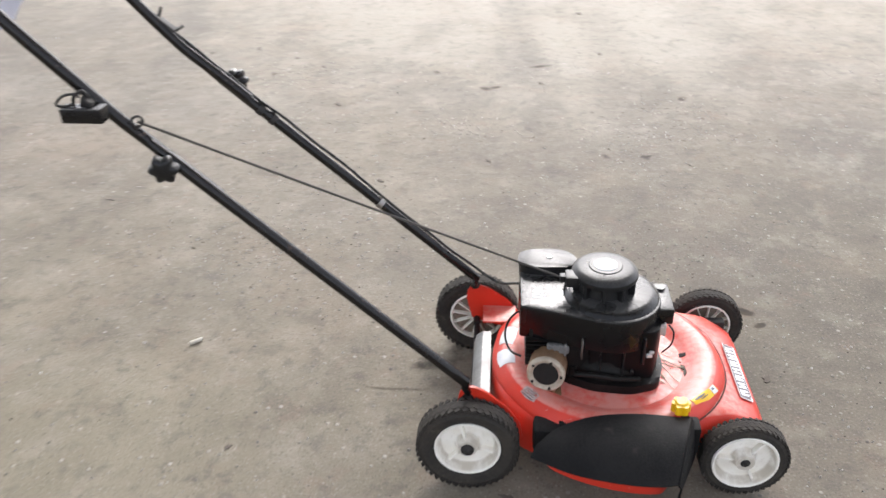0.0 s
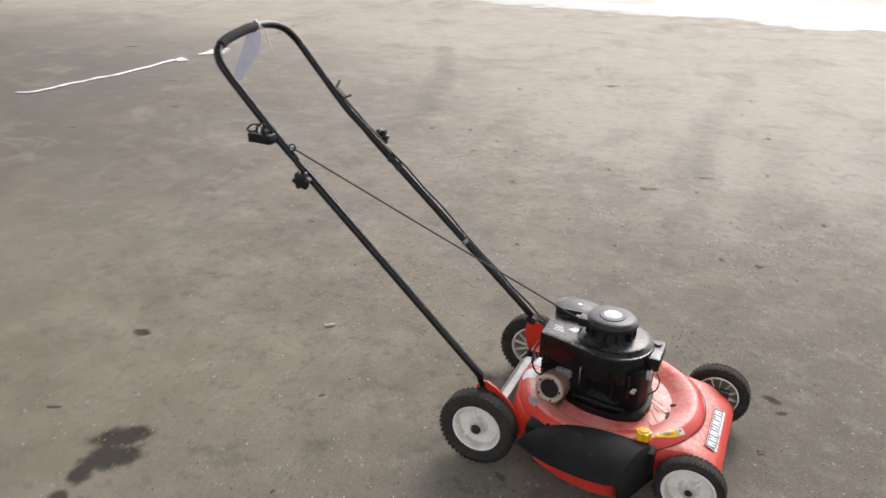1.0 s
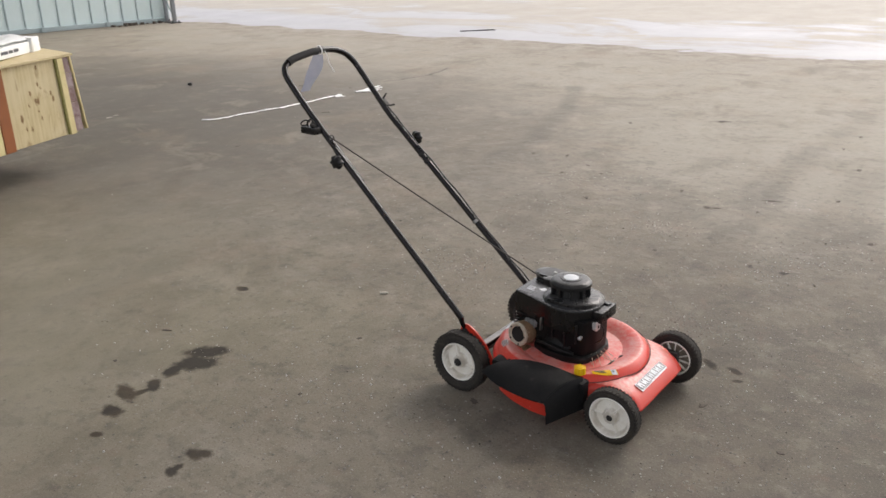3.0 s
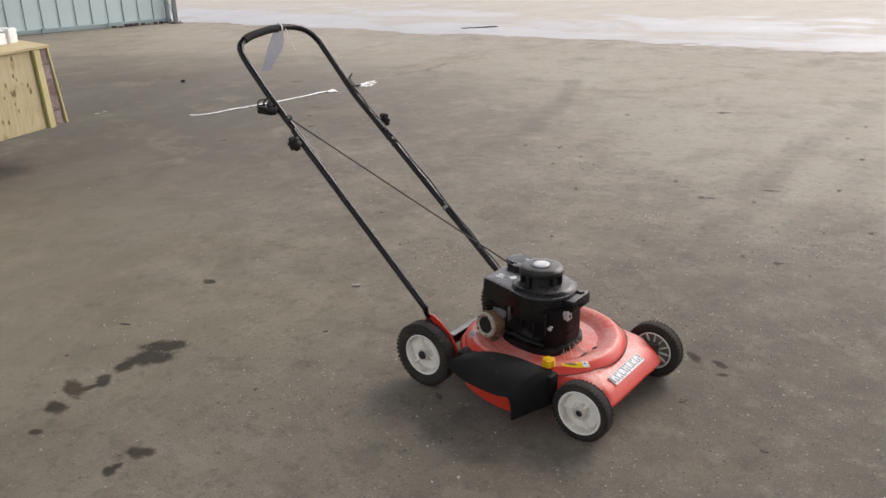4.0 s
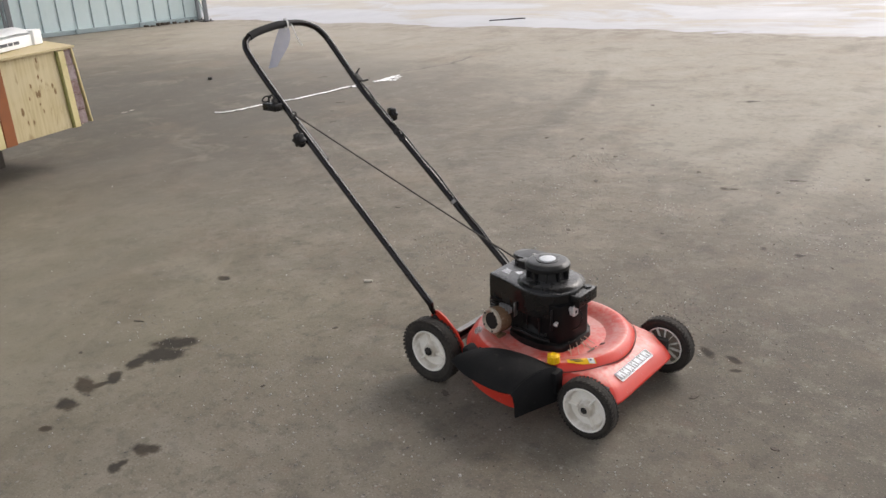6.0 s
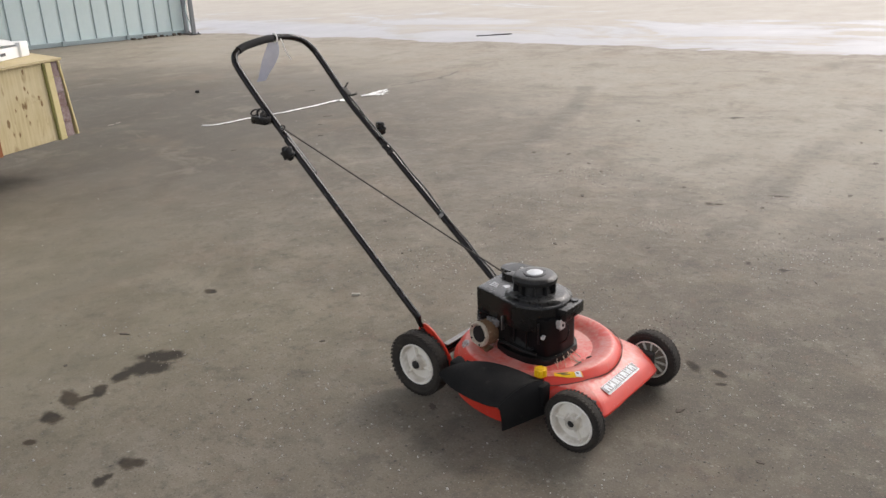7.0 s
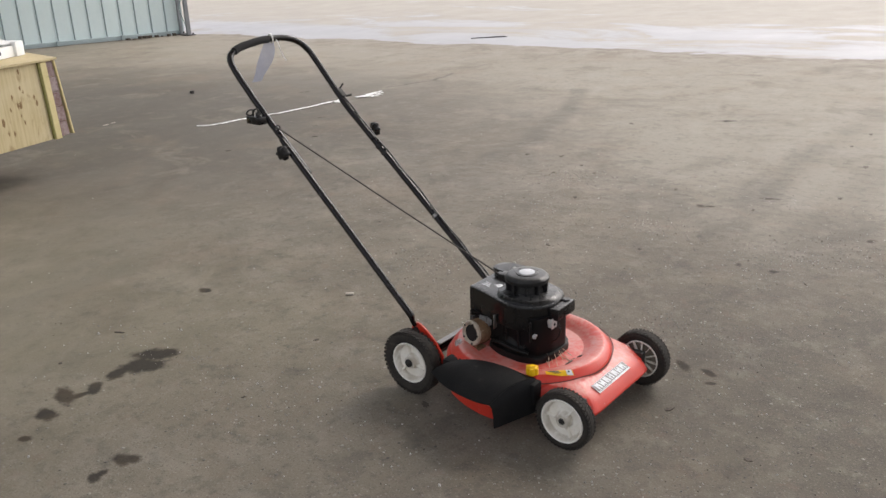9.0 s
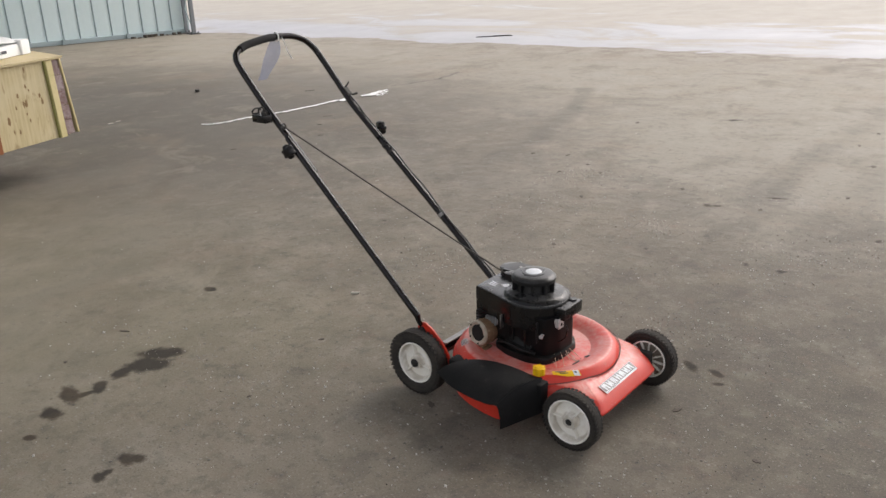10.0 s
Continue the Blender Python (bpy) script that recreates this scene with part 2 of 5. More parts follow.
    wobble = vmath(nt, "ADD", vmath(nt, "ADD", flat, vmath(nt, "MULTIPLY", warp, (0.12, 0.05, 0))), vmath(nt, "MULTIPLY", jag, (0.16, 0.10, 0)))
    for a, b in (((-4.88, 4.61), (-4.73, 5.26)), ((-4.73, 5.26), (-4.87, 5.78))):
        col = mix(nt, mathn(nt, "MULTIPLY", ramp(nt, away(nt, wobble, a, b), 0.022, 0.006), 0.6), col, (0.06, 0.055, 0.05))
    # standing water and wet ground beyond the roof's edge
    line = mathn(nt, "SUBTRACT", y, mathn(nt, "ADD", 8.85, mathn(nt, "MULTIPLY", x, 0.085)))
    ragged = mathn(nt, "ADD", line, mathn(nt, "MULTIPLY", mathn(nt, "SUBTRACT", noise_of(nt, flat, 0.9, 5.0), 0.5), 1.6))
    near = ramp(nt, ragged, -0.05, 0.08)
    pools = noise_of(nt, vmath(nt, "MULTIPLY", wflat, (0.34, 0.62, 0)), 1.0, 7.0, 0.68, 0.8)
    far = ramp(nt, mathn(nt, "ADD", mathn(nt, "MULTIPLY", pools, 1.0), mathn(nt, "MULTIPLY", ramp(nt, line, 1.0, 6.0), 0.22)), 0.62, 0.50)
    wet = mathn(nt, "MULTIPLY", near, far)
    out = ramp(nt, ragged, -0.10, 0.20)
    scum = mathn(nt, "MULTIPLY", ramp(nt, ragged, -1.5, -0.15), ramp(nt, noise_of(nt, wflat, 2.6, 6.0, 0.7), 0.42, 0.60))  # washed-in dirt along the edge
    col = mix(nt, mathn(nt, "MULTIPLY", scum, 0.55), col, (0.165, 0.135, 0.105))
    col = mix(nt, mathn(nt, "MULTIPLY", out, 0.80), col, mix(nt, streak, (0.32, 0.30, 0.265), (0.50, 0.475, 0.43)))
    # pale bluish wet: the reflected sky is put into the colour
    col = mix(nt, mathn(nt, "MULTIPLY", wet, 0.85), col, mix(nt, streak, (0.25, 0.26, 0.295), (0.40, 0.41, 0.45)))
    rough = mathn(nt, "ADD", 0.62, mathn(nt, "MULTIPLY", broad, 0.3))
    rough = mathn(nt, "ADD", mathn(nt, "MULTIPLY", rough, mathn(nt, "SUBTRACT", 1.0, wet)), mathn(nt, "MULTIPLY", wet, mathn(nt, "ADD", 0.36, mathn(nt, "MULTIPLY", pools, 0.35))))
    height = mathn(nt, "ADD", mathn(nt, "ADD", mathn(nt, "MULTIPLY", mid, 0.5), mathn(nt, "MULTIPLY", fine, 0.35)), mathn(nt, "MULTIPLY", seen, 0.4))
    if damp:
        soak = node(nt, "ShaderNodeAttribute")
        soak.attribute_name = "soak"
        s = mathn(nt, "ADD", soak.outputs["Fac"], mathn(nt, "MULTIPLY", mathn(nt, "SUBTRACT", noise_of(nt, flat, 24.0, 4.0), 0.5), 0.8))
        s = ramp(nt, s, 0.28, 0.70)
        oil = mix(nt, ramp(nt, noise_of(nt, flat, 5.0, 3.0), 0.42, 0.58), (0.034, 0.031, 0.028), (0.062, 0.049, 0.036))
        col = mix(nt, mathn(nt, "MULTIPLY", s, 0.86), col, oil)
        rough = mathn(nt, "ADD", rough, mathn(nt, "MULTIPLY", s, 0.08))
    nt.links.new(vmath(nt, "MULTIPLY", col, (0.90, 0.89, 0.88)), bsdf.inputs["Base Color"])
    nt.links.new(rough, bsdf.inputs["Roughness"])
    gloss = mathn(nt, "ADD", 0.28, mathn(nt, "MULTIPLY", wet, 0.08))
    if damp:
        gloss = mathn(nt, "MULTIPLY", gloss, mathn(nt, "SUBTRACT", 1.0, mathn(nt, "MULTIPLY", s, 0.6)))
    nt.links.new(gloss, bsdf.inputs["Specular IOR Level"])
    dry = mathn(nt, "SUBTRACT", 1.0, wet)
    bump(nt, bsdf, mathn(nt, "MULTIPLY", mathn(nt, "MULTIPLY", height, dry), mathn(nt, "MULTIPLY", ramp(nt, y, 3.2, 0.4), grainy)), 0.5, 0.006)
    return m


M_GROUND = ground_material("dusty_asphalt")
M_DAMP = ground_material("oil_soaked_asphalt", damp=True)

# pink on the deck's top faces carries the sky's sheen over faded paint
M_RED = worn("faded_red_paint", (0.66, 0.036, 0.015), (0.58, 0.034, 0.018), 0.40, 0.0, 9.0, 70.0, 0.6, (0.55, 0.075, 0.05), 0.64, 0.06, 0.001, 0.12, 0.24, (0.67, 0.26, 0.22), 1.0, (0.84, 0.94))
M_RED.node_tree.nodes["Principled BSDF"].inputs["Coat Roughness"].default_value = 0.40


def chip(m, at, colour, scale, amount):
    """Small chips and scratches over a painted surface."""
    nt = m.node_tree
    bsdf = nt.nodes["Principled BSDF"]
    under = bsdf.inputs["Base Color"].links[0].from_socket
    vec = coords(nt)
    fleck = noise_of(nt, vec, scale, 4.0, 0.7)
    scratch = noise_of(nt, vmath(nt, "MULTIPLY", vec, (14.0, 160.0, 60.0)), 1.0, 3.0, 0.5, 1.2)
    mask = mathn(nt, "MAXIMUM", ramp(nt, fleck, at, at + 0.03), mathn(nt, "MULTIPLY", ramp(nt, scratch, 0.68, 0.74), 0.6))
    nt.links.new(mix(nt, mathn(nt, "MULTIPLY", mask, amount), under, colour), bsdf.inputs["Base Color"])


chip(M_RED, 0.69, (0.62, 0.42, 0.38), 55.0, 0.7)
# grey on the engine's top faces stands for sky sheen as well as dust
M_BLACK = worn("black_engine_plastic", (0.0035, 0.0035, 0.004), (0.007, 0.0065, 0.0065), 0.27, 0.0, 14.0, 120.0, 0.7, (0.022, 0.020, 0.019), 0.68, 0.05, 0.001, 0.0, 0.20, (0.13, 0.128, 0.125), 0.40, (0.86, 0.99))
M_BLACK.node_tree.nodes["Principled BSDF"].inputs["Specular IOR Level"].default_value = 0.40
M_COVER = worn("matt_black_sheet_cover", (0.0035, 0.0035, 0.004), (0.007, 0.0065, 0.0065), 0.40, 0.0, 14.0, 120.0, 0.7, (0.035, 0.031, 0.028), 0.66, 0.12, 0.001)
M_COVER.node_tree.nodes["Principled BSDF"].inputs["Specular IOR Level"].default_value = 0.16
M_BLOCK = worn("greasy_black_casting", (0.006, 0.006, 0.006), (0.016, 0.0145, 0.013), 0.45, 0.1, 25.0, 140.0, 0.8, (0.06, 0.048, 0.036), 0.66, 0.4, 0.003)
M_CAP = worn("dusty_black_plastic", (0.011, 0.011, 0.0115), (0.022, 0.0215, 0.021), 0.30, 0.0, 20.0, 160.0, 0.7, (0.06, 0.057, 0.053), 0.66, 0.15, 0.001, 0.0, 0.15, (0.12, 0.117, 0.112), 0.40)
M_FLAP = worn("scuffed_black_rubber", (0.006, 0.006, 0.0065), (0.013, 0.0128, 0.0128), 0.66, 0.0, 10.0, 220.0, 0.8, (0.034, 0.030, 0.027), 0.60, 0.6, 0.003, 0.0, 0.12, (0.045, 0.041, 0.038), 0.20)
M_FLAP.node_tree.nodes["Principled BSDF"].inputs["Specular IOR Level"].default_value = 0.16
M_BLOCK.node_tree.nodes["Principled BSDF"].inputs["Specular IOR Level"].default_value = 0.2
for dull in (M_CAP,):
    dull.node_tree.nodes["Principled BSDF"].inputs["Specular IOR Level"].default_value = 0.32
M_TYRE = worn("dusty_tyre_rubber", (0.019, 0.0165, 0.014), (0.045, 0.037, 0.029), 0.85, 0.0, 18.0, 130.0, 0.9, (0.085, 0.072, 0.056), 0.60, 0.3, 0.002)


def rim_material():
    """Off-white plastic; dirt and painted shade darken the dish's corner and the hub's surround."""
    m, nt, bsdf = material("off_white_plastic")
    vec = coords(nt)
    r = vmath(nt, "LENGTH", vmath(nt, "MULTIPLY", vec, (1, 0, 1)), out=1)
    n1, n2 = noise_of(nt, vec, 24.0, 5.0), noise_of(nt, vec, 130.0, 3.0)
    col = mix(nt, ramp(nt, n1, 0.35, 0.65), (0.93, 0.90, 0.83), (0.86, 0.82, 0.73))
    corner = mathn(nt, "MULTIPLY", ramp(nt, r, 0.050, 0.0570), ramp(nt, r, 0.0630, 0.0600))
    hub = ramp(nt, r, 0.031, 0.022)
    grime_shade = mathn(nt, "MULTIPLY", mathn(nt, "MAXIMUM", corner, hub), ramp(nt, n1, 0.30, 0.60))
    col = mix(nt, mathn(nt, "MULTIPLY", grime_shade, 0.6), col, (0.36, 0.30, 0.22))
    col = mix(nt, mathn(nt, "MULTIPLY", ramp(nt, n2, 0.58, 0.72), 0.15), col, (0.40, 0.35, 0.28))
    nt.links.new(col, bsdf.inputs["Base Color"])
    bsdf.inputs["Roughness"].default_value = 0.42
    bump(nt, bsdf, n2, 0.06, 0.001)
    return m


M_RIM = rim_material()
M_SHADED_MUD = worn("shaded_dried_mud", (0.17, 0.135, 0.10), (0.24, 0.20, 0.155), 0.9, 0.0, 30.0, 140.0, 0.8, (0.09, 0.07, 0.052), 0.56, 0.4, 0.002)
M_HUB = worn("dull_black_hub", (0.02, 0.019, 0.018), (0.05, 0.045, 0.04), 0.6, 0.3, 40.0, 200.0)
M_TUBE = worn("chipped_black_tube_paint", (0.004, 0.0035, 0.0035), (0.010, 0.0075, 0.0065), 0.24, 0.0, 30.0, 160.0, 0.7, (0.075, 0.045, 0.03), 0.60, 0.25, 0.001, 0.0, 0.22)
M_TUBE.node_tree.nodes["Principled BSDF"].inputs["Specular IOR Level"].default_value = 0.38
M_GRIP = worn("black_foam_grip", (0.014, 0.014, 0.014), (0.026, 0.025, 0.025), 0.8, 0.0, 30.0, 220.0, 0.6, None, 0.6, 0.5, 0.002)
M_STEEL = worn("dull_zinc_steel", (0.42, 0.41, 0.39), (0.24, 0.22, 0.20), 0.38, 0.9, 30.0, 160.0, 0.7, (0.16, 0.10, 0.06), 0.66)
M_BARE = worn("bare_bright_metal", (0.60, 0.60, 0.59), (0.42, 0.41, 0.40), 0.34, 0.25, 60.0, 220.0, 0.8)
M_FADE = worn("faded_grey_print", (0.10, 0.095, 0.105), (0.20, 0.15, 0.15), 0.4, 0.0, 40.0, 160.0, 0.8)
M_RUST = worn("rusty_muffler_steel", (0.26, 0.155, 0.085), (0.14, 0.075, 0.04), 0.75, 0.3, 30.0, 150.0, 0.8, (0.36, 0.27, 0.18), 0.58, 0.4, 0.002)
M_ASH = worn("heat_bleached_steel", (0.55, 0.49, 0.40), (0.36, 0.29, 0.21), 0.7, 0.2, 40.0, 180.0, 0.8, (0.16, 0.09, 0.05), 0.62)
# soot of the outlet; black stands for shade in slots and bolt hole
M_SOOT_HOLE = worn("soot_and_hole_shade", (0.008, 0.007, 0.006), (0.02, 0.016, 0.013), 0.9)
M_CREASE = worn("crease_dirt_and_shade", (0.06, 0.018, 0.013), (0.11, 0.03, 0.02), 0.8, 0.0, 30.0, 120.0)
M_YELLOW = worn("yellow_plastic", (0.88, 0.52, 0.008), (0.78, 0.42, 0.008), 0.38, 0.0, 30.0, 120.0, 0.5)
M_LABEL = worn("scuffed_white_label", (0.78, 0.79, 0.81), (0.62, 0.63, 0.66), 0.5, 0.0, 26.0, 120.0, 0.8, (0.32, 0.28, 0.27), 0.63)
M_GRIMY = worn("grimy_torn_label", (0.56, 0.50, 0.48), (0.42, 0.30, 0.27), 0.4, 0.0, 40.0, 160.0, 0.9, (0.50, 0.06, 0.04), 0.52)
M_INK = worn("dark_label_ink", (0.05, 0.055, 0.065), (0.13, 0.13, 0.14), 0.4, 0.0, 40.0, 160.0)
M_CORD = worn("grey_starter_cord", (0.055, 0.05, 0.045), (0.11, 0.10, 0.09), 0.9, 0.0, 60.0, 400.0)
M_GREY = worn("grey_baffle_paint", (0.34, 0.34, 0.335), (0.20, 0.195, 0.19), 0.5, 0.4, 14.0, 90.0, 0.7, (0.12, 0.09, 0.06), 0.62)
M_TIE = worn("white_nylon", (0.78, 0.78, 0.76), (0.66, 0.66, 0.64), 0.4)
M_PLY = worn("plywood_sheet", (0.60, 0.50, 0.30), (0.50, 0.41, 0.23), 0.65, 0.0, 5.0, 60.0, 0.7, (0.34, 0.25, 0.12), 0.62)
M_PINE = worn("fresh_pine", (0.64, 0.54, 0.29), (0.52, 0.45, 0.21), 0.6, 0.0, 8.0, 80.0, 0.7, (0.30, 0.32, 0.12), 0.60)
M_AGED = worn("weathered_purple_wood", (0.20, 0.13, 0.12), (0.34, 0.28, 0.28), 0.75, 0.0, 14.0, 70.0, 0.9, (0.15, 0.07, 0.065), 0.52)
M_STRAP = worn("brown_batten_paint", (0.27, 0.085, 0.022), (0.20, 0.065, 0.02), 0.55, 0.0, 8.0, 80.0)
M_SKID_SHADE = worn("shade_dark_timber", (0.05, 0.04, 0.032), (0.085, 0.068, 0.052), 0.8, 0.0, 8.0, 70.0)
M_MOSS = worn("olive_stained_wood", (0.19, 0.18, 0.045), (0.27, 0.24, 0.08), 0.7, 0.0, 12.0, 90.0)
M_KNOT = worn("brown_knot", (0.19, 0.11, 0.045), (0.32, 0.22, 0.10), 0.7, 0.0, 40.0, 120.0)
M_CARTON = worn("white_foam", (0.86, 0.87, 0.86), (0.79, 0.80, 0.79), 0.6, 0.0, 12.0, 90.0)
M_PANEL = worn("pale_teal_sheet_metal", (0.77, 0.89, 0.88), (0.71, 0.84, 0.835), 0.42, 0.0, 0.8, 25.0, 0.6, (0.36, 0.44, 0.43), 0.70, 0.04, 0.002)
# darker than the panel: the shadow gap at each joint, as colour
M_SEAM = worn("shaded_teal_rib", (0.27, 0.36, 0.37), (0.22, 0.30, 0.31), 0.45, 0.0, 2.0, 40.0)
M_SILL = worn("grey_sill", (0.40, 0.48, 0.49), (0.30, 0.36, 0.37), 0.6, 0.0, 2.0, 30.0, 0.8, (0.20, 0.17, 0.14), 0.62)
M_STEELWORK = worn("grey_primed_steel", (0.26, 0.27, 0.28), (0.17, 0.18, 0.19), 0.5, 0.3, 3.0, 50.0)
M_WALL = worn("plain_metal_wall", (0.42, 0.50, 0.50), (0.36, 0.43, 0.43), 0.5, 0.0, 0.7, 18.0)
M_ROOF = worn("galvanised_roof", (0.46, 0.47, 0.47), (0.38, 0.39, 0.39), 0.5, 0.4, 0.6, 15.0)
M_TAPE = worn("white_plastic_tape", (0.84, 0.84, 0.83), (0.72, 0.72, 0.70), 0.4, 0.0, 6.0, 80.0)
M_IRON = worn("dark_iron", (0.03, 0.028, 0.028), (0.06, 0.055, 0.05), 0.6, 0.5, 12.0, 80.0)
M_CHIP = worn("pale_wood_chip", (0.60, 0.56, 0.48), (0.46, 0.42, 0.35), 0.7, 0.0, 60.0, 200.0)
M_STRAW = worn("dry_straw", (0.62, 0.50, 0.38), (0.50, 0.38, 0.27), 0.7, 0.0, 60.0, 200.0)
M_STONE = worn("grey_stone_chip", (0.30, 0.28, 0.25), (0.18, 0.165, 0.15), 0.8, 0.0, 50.0, 200.0)
M_PALE = worn("pale_stone_chip", (0.52, 0.50, 0.46), (0.40, 0.38, 0.34), 0.8, 0.0, 50.0, 200.0)
M_LITTER = worn("dark_brown_leaf_litter", (0.085, 0.07, 0.056), (0.13, 0.11, 0.085), 0.85, 0.0, 50.0, 200.0)


def film_material():
    m, nt, bsdf = material("blue_plastic_film")
    n = noise_of(nt, coords(nt), 40.0, 3.0)
    nt.links.new(mix(nt, n, (0.46, 0.50, 0.66), (0.62, 0.66, 0.80)), bsdf.inputs["Base Color"])
    bsdf.inputs["Roughness"].default_value = 0.25
    bsdf.inputs["Alpha"].default_value = 0.42
    return m


M_FILM = film_material()


def knotty_material():
    """Plywood face: upright grain, brown sap streaks and smudged knots."""
    m, nt, bsdf = material("knotty_plywood_face")
    vec = coords(nt)
    grain = noise_of(nt, vmath(nt, "MULTIPLY", vec, (46.0, 46.0, 3.0)), 1.0, 4.0, 0.6, 0.3)
    broad = noise_of(nt, vec, 4.0, 4.0)
    streak = noise_of(nt, vmath(nt, "MULTIPLY", vec, (17.0, 17.0, 6.5)), 1.0, 5.0, 0.6, 0.5)
    col = mix(nt, ramp(nt, grain, 0.35, 0.65), (0.55, 0.46, 0.27), (0.46, 0.375, 0.205))
    col = mix(nt, mathn(nt, "MULTIPLY", ramp(nt, broad, 0.42, 0.66), 0.5), col, (0.60, 0.52, 0.34))
    col = mix(nt, mathn(nt, "MULTIPLY", ramp(nt, streak, 0.56, 0.70), 0.6), col, (0.25, 0.155, 0.065))
    nt.links.new(col, bsdf.inputs["Base Color"])
    bsdf.inputs["Roughness"].default_value = 0.66
    bump(nt, bsdf, grain, 0.2, 0.001)
    return m


M_FACE = knotty_material()


# ---------------------------------------------------------------- mesh helpers
def part(name, bm, mat, parent=None, label="", smooth=40.0):
    """Links a bmesh as one mesh object, under a thing or a part."""
    bmesh.ops.recalc_face_normals(bm, faces=bm.faces)
    me = bpy.data.meshes.new(name)
    for f in bm.faces:
        f.smooth = smooth > 0
    if smooth > 0:
        for e in bm.edges:
            e.smooth = not (len(e.link_faces) == 2 and e.calc_face_angle(0.0) > radians(smooth))
    bm.to_mesh(me)
    bm.free()
    me.materials.append(mat)
    ob = new(name, me)
    if parent is not None:
        ob.parent = parent
    if label:
        tagged(ob, label)
    return ob


def thing(name, label, category, group="", kind="", at=(0, 0, 0), turn=0.0):
    ob = new(name)
    ob.empty_display_size = 0.1
    ob.matrix_world = pose(*at, 0, 0, turn)
    return tagged(ob, label, category, group, kind)


def box(bm, lo, hi, m=None, bevel=0.0, segs=2):
    vs = [bm.verts.new((x, y, z)) for x in (lo[0], hi[0]) for y in (lo[1], hi[1]) for z in (lo[2], hi[2])]
    fs = [bm.faces.new([vs[i] for i in q]) for q in ((0, 1, 3, 2), (4, 6, 7, 5), (0, 4, 5, 1), (2, 3, 7, 6), (0, 2, 6, 4), (1, 5, 7, 3))]
    made = vs
    if bevel:
        es = list({e for f in fs for e in f.edges})
        got = bmesh.ops.bevel(bm, geom=es, offset=bevel, segments=segs, affect="EDGES", profile=0.6)
        made = list({v for v in got["verts"]} | {v for v in vs if v.is_valid})
    if m is not None:
        for v in made:
            v.co = m @ v.co
    return made


def rod(bm, a, b, r, r2=None, segs=14, caps=True):
    """A straight round bar from a to b."""
    a, b = Vector(a), Vector(b)
    q = (b - a).to_track_quat("Z", "Y").to_matrix()
    rings = []
    for p, rr in ((a, r), (b, r if r2 is None else r2)):
        rings.append([bm.verts.new(p + q @ Vector((rr * math.cos(k * 2 * math.pi / segs), rr * math.sin(k * 2 * math.pi / segs), 0))) for k in range(segs)])
    for k in range(segs):
        bm.faces.new((rings[0][k], rings[0][(k + 1) % segs], rings[1][(k + 1) % segs], rings[1][k]))
    if caps:
        bm.faces.new(rings[0][::-1])
        bm.faces.new(rings[1])


def smooth_path(points, per=6):
    """Catmull-Rom through the points."""
    p = [Vector(q) for q in points]
    p = [p[0] * 2 - p[1], *p, p[-1] * 2 - p[-2]]
    out = []
    for i in range(1, len(p) - 2):
        for k in range(per):
            t = k / per
            a, b, c, d = p[i - 1], p[i], p[i + 1], p[i + 2]
            out.append(0.5 * (2 * b + (c - a) * t + (2 * a - 5 * b + 4 * c - d) * t * t + (3 * b - a - 3 * c + d) * t ** 3))
    return [*out, p[-2]]


def tube(bm, pts, r, segs=12, caps=True):
    """A round bar along a path; r is a number or one for each point."""
    pts = [Vector(p) for p in pts]
    side = None
    rings = []
    for i, p in enumerate(pts):
        d = (pts[min(i + 1, len(pts) - 1)] - pts[max(i - 1, 0)]).normalized()
        side = d.orthogonal().normalized() if side is None else (side - d * side.dot(d)).normalized()
        up = d.cross(side)
        rr = r[i] if isinstance(r, (list, tuple)) else r
        rings.append([bm.verts.new(p + rr * (math.cos(k * 2 * math.pi / segs) * side + math.sin(k * 2 * math.pi / segs) * up)) for k in range(segs)])
    for a, b in zip(rings, rings[1:]):
        for k in range(segs):
            bm.faces.new((a[k], a[(k + 1) % segs], b[(k + 1) % segs], b[k]))
    if caps:
        bm.faces.new(rings[0][::-1])
        bm.faces.new(rings[-1])


def lathe(bm, profile, m=None, segs=40, start=0.0, sweep=2 * math.pi, close=False):
    """Turns a profile of (radius, height) round z."""
    full = abs(sweep - 2 * math.pi) < 1e-6
    count = segs if full else segs + 1
    rings = []
    for r, z in profile:
        if r < 1e-6:
            rings.append([bm.verts.new((0, 0, z))])
        else:
            rings.append([bm.verts.new((r * math.cos(start + sweep * k / segs), r * math.sin(start + sweep * k / segs), z)) for k in range(count)])
    pairs = list(zip(rings, rings[1:])) + ([(rings[-1], rings[0])] if close else [])
    for a, b in pairs:
        for k in range(segs):
            j = (k + 1) % count
            if len(a) == 1 and len(b) > 1:
                bm.faces.new((a[0], b[j], b[k]))
            elif len(b) == 1 and len(a) > 1:
                bm.faces.new((a[k], a[j], b[0]))
            elif len(a) > 1:
                bm.faces.new((a[k], a[j], b[j], b[k]))
    if m is not None:
        for ring in rings:
            for v in ring:
                v.co = m @ v.co


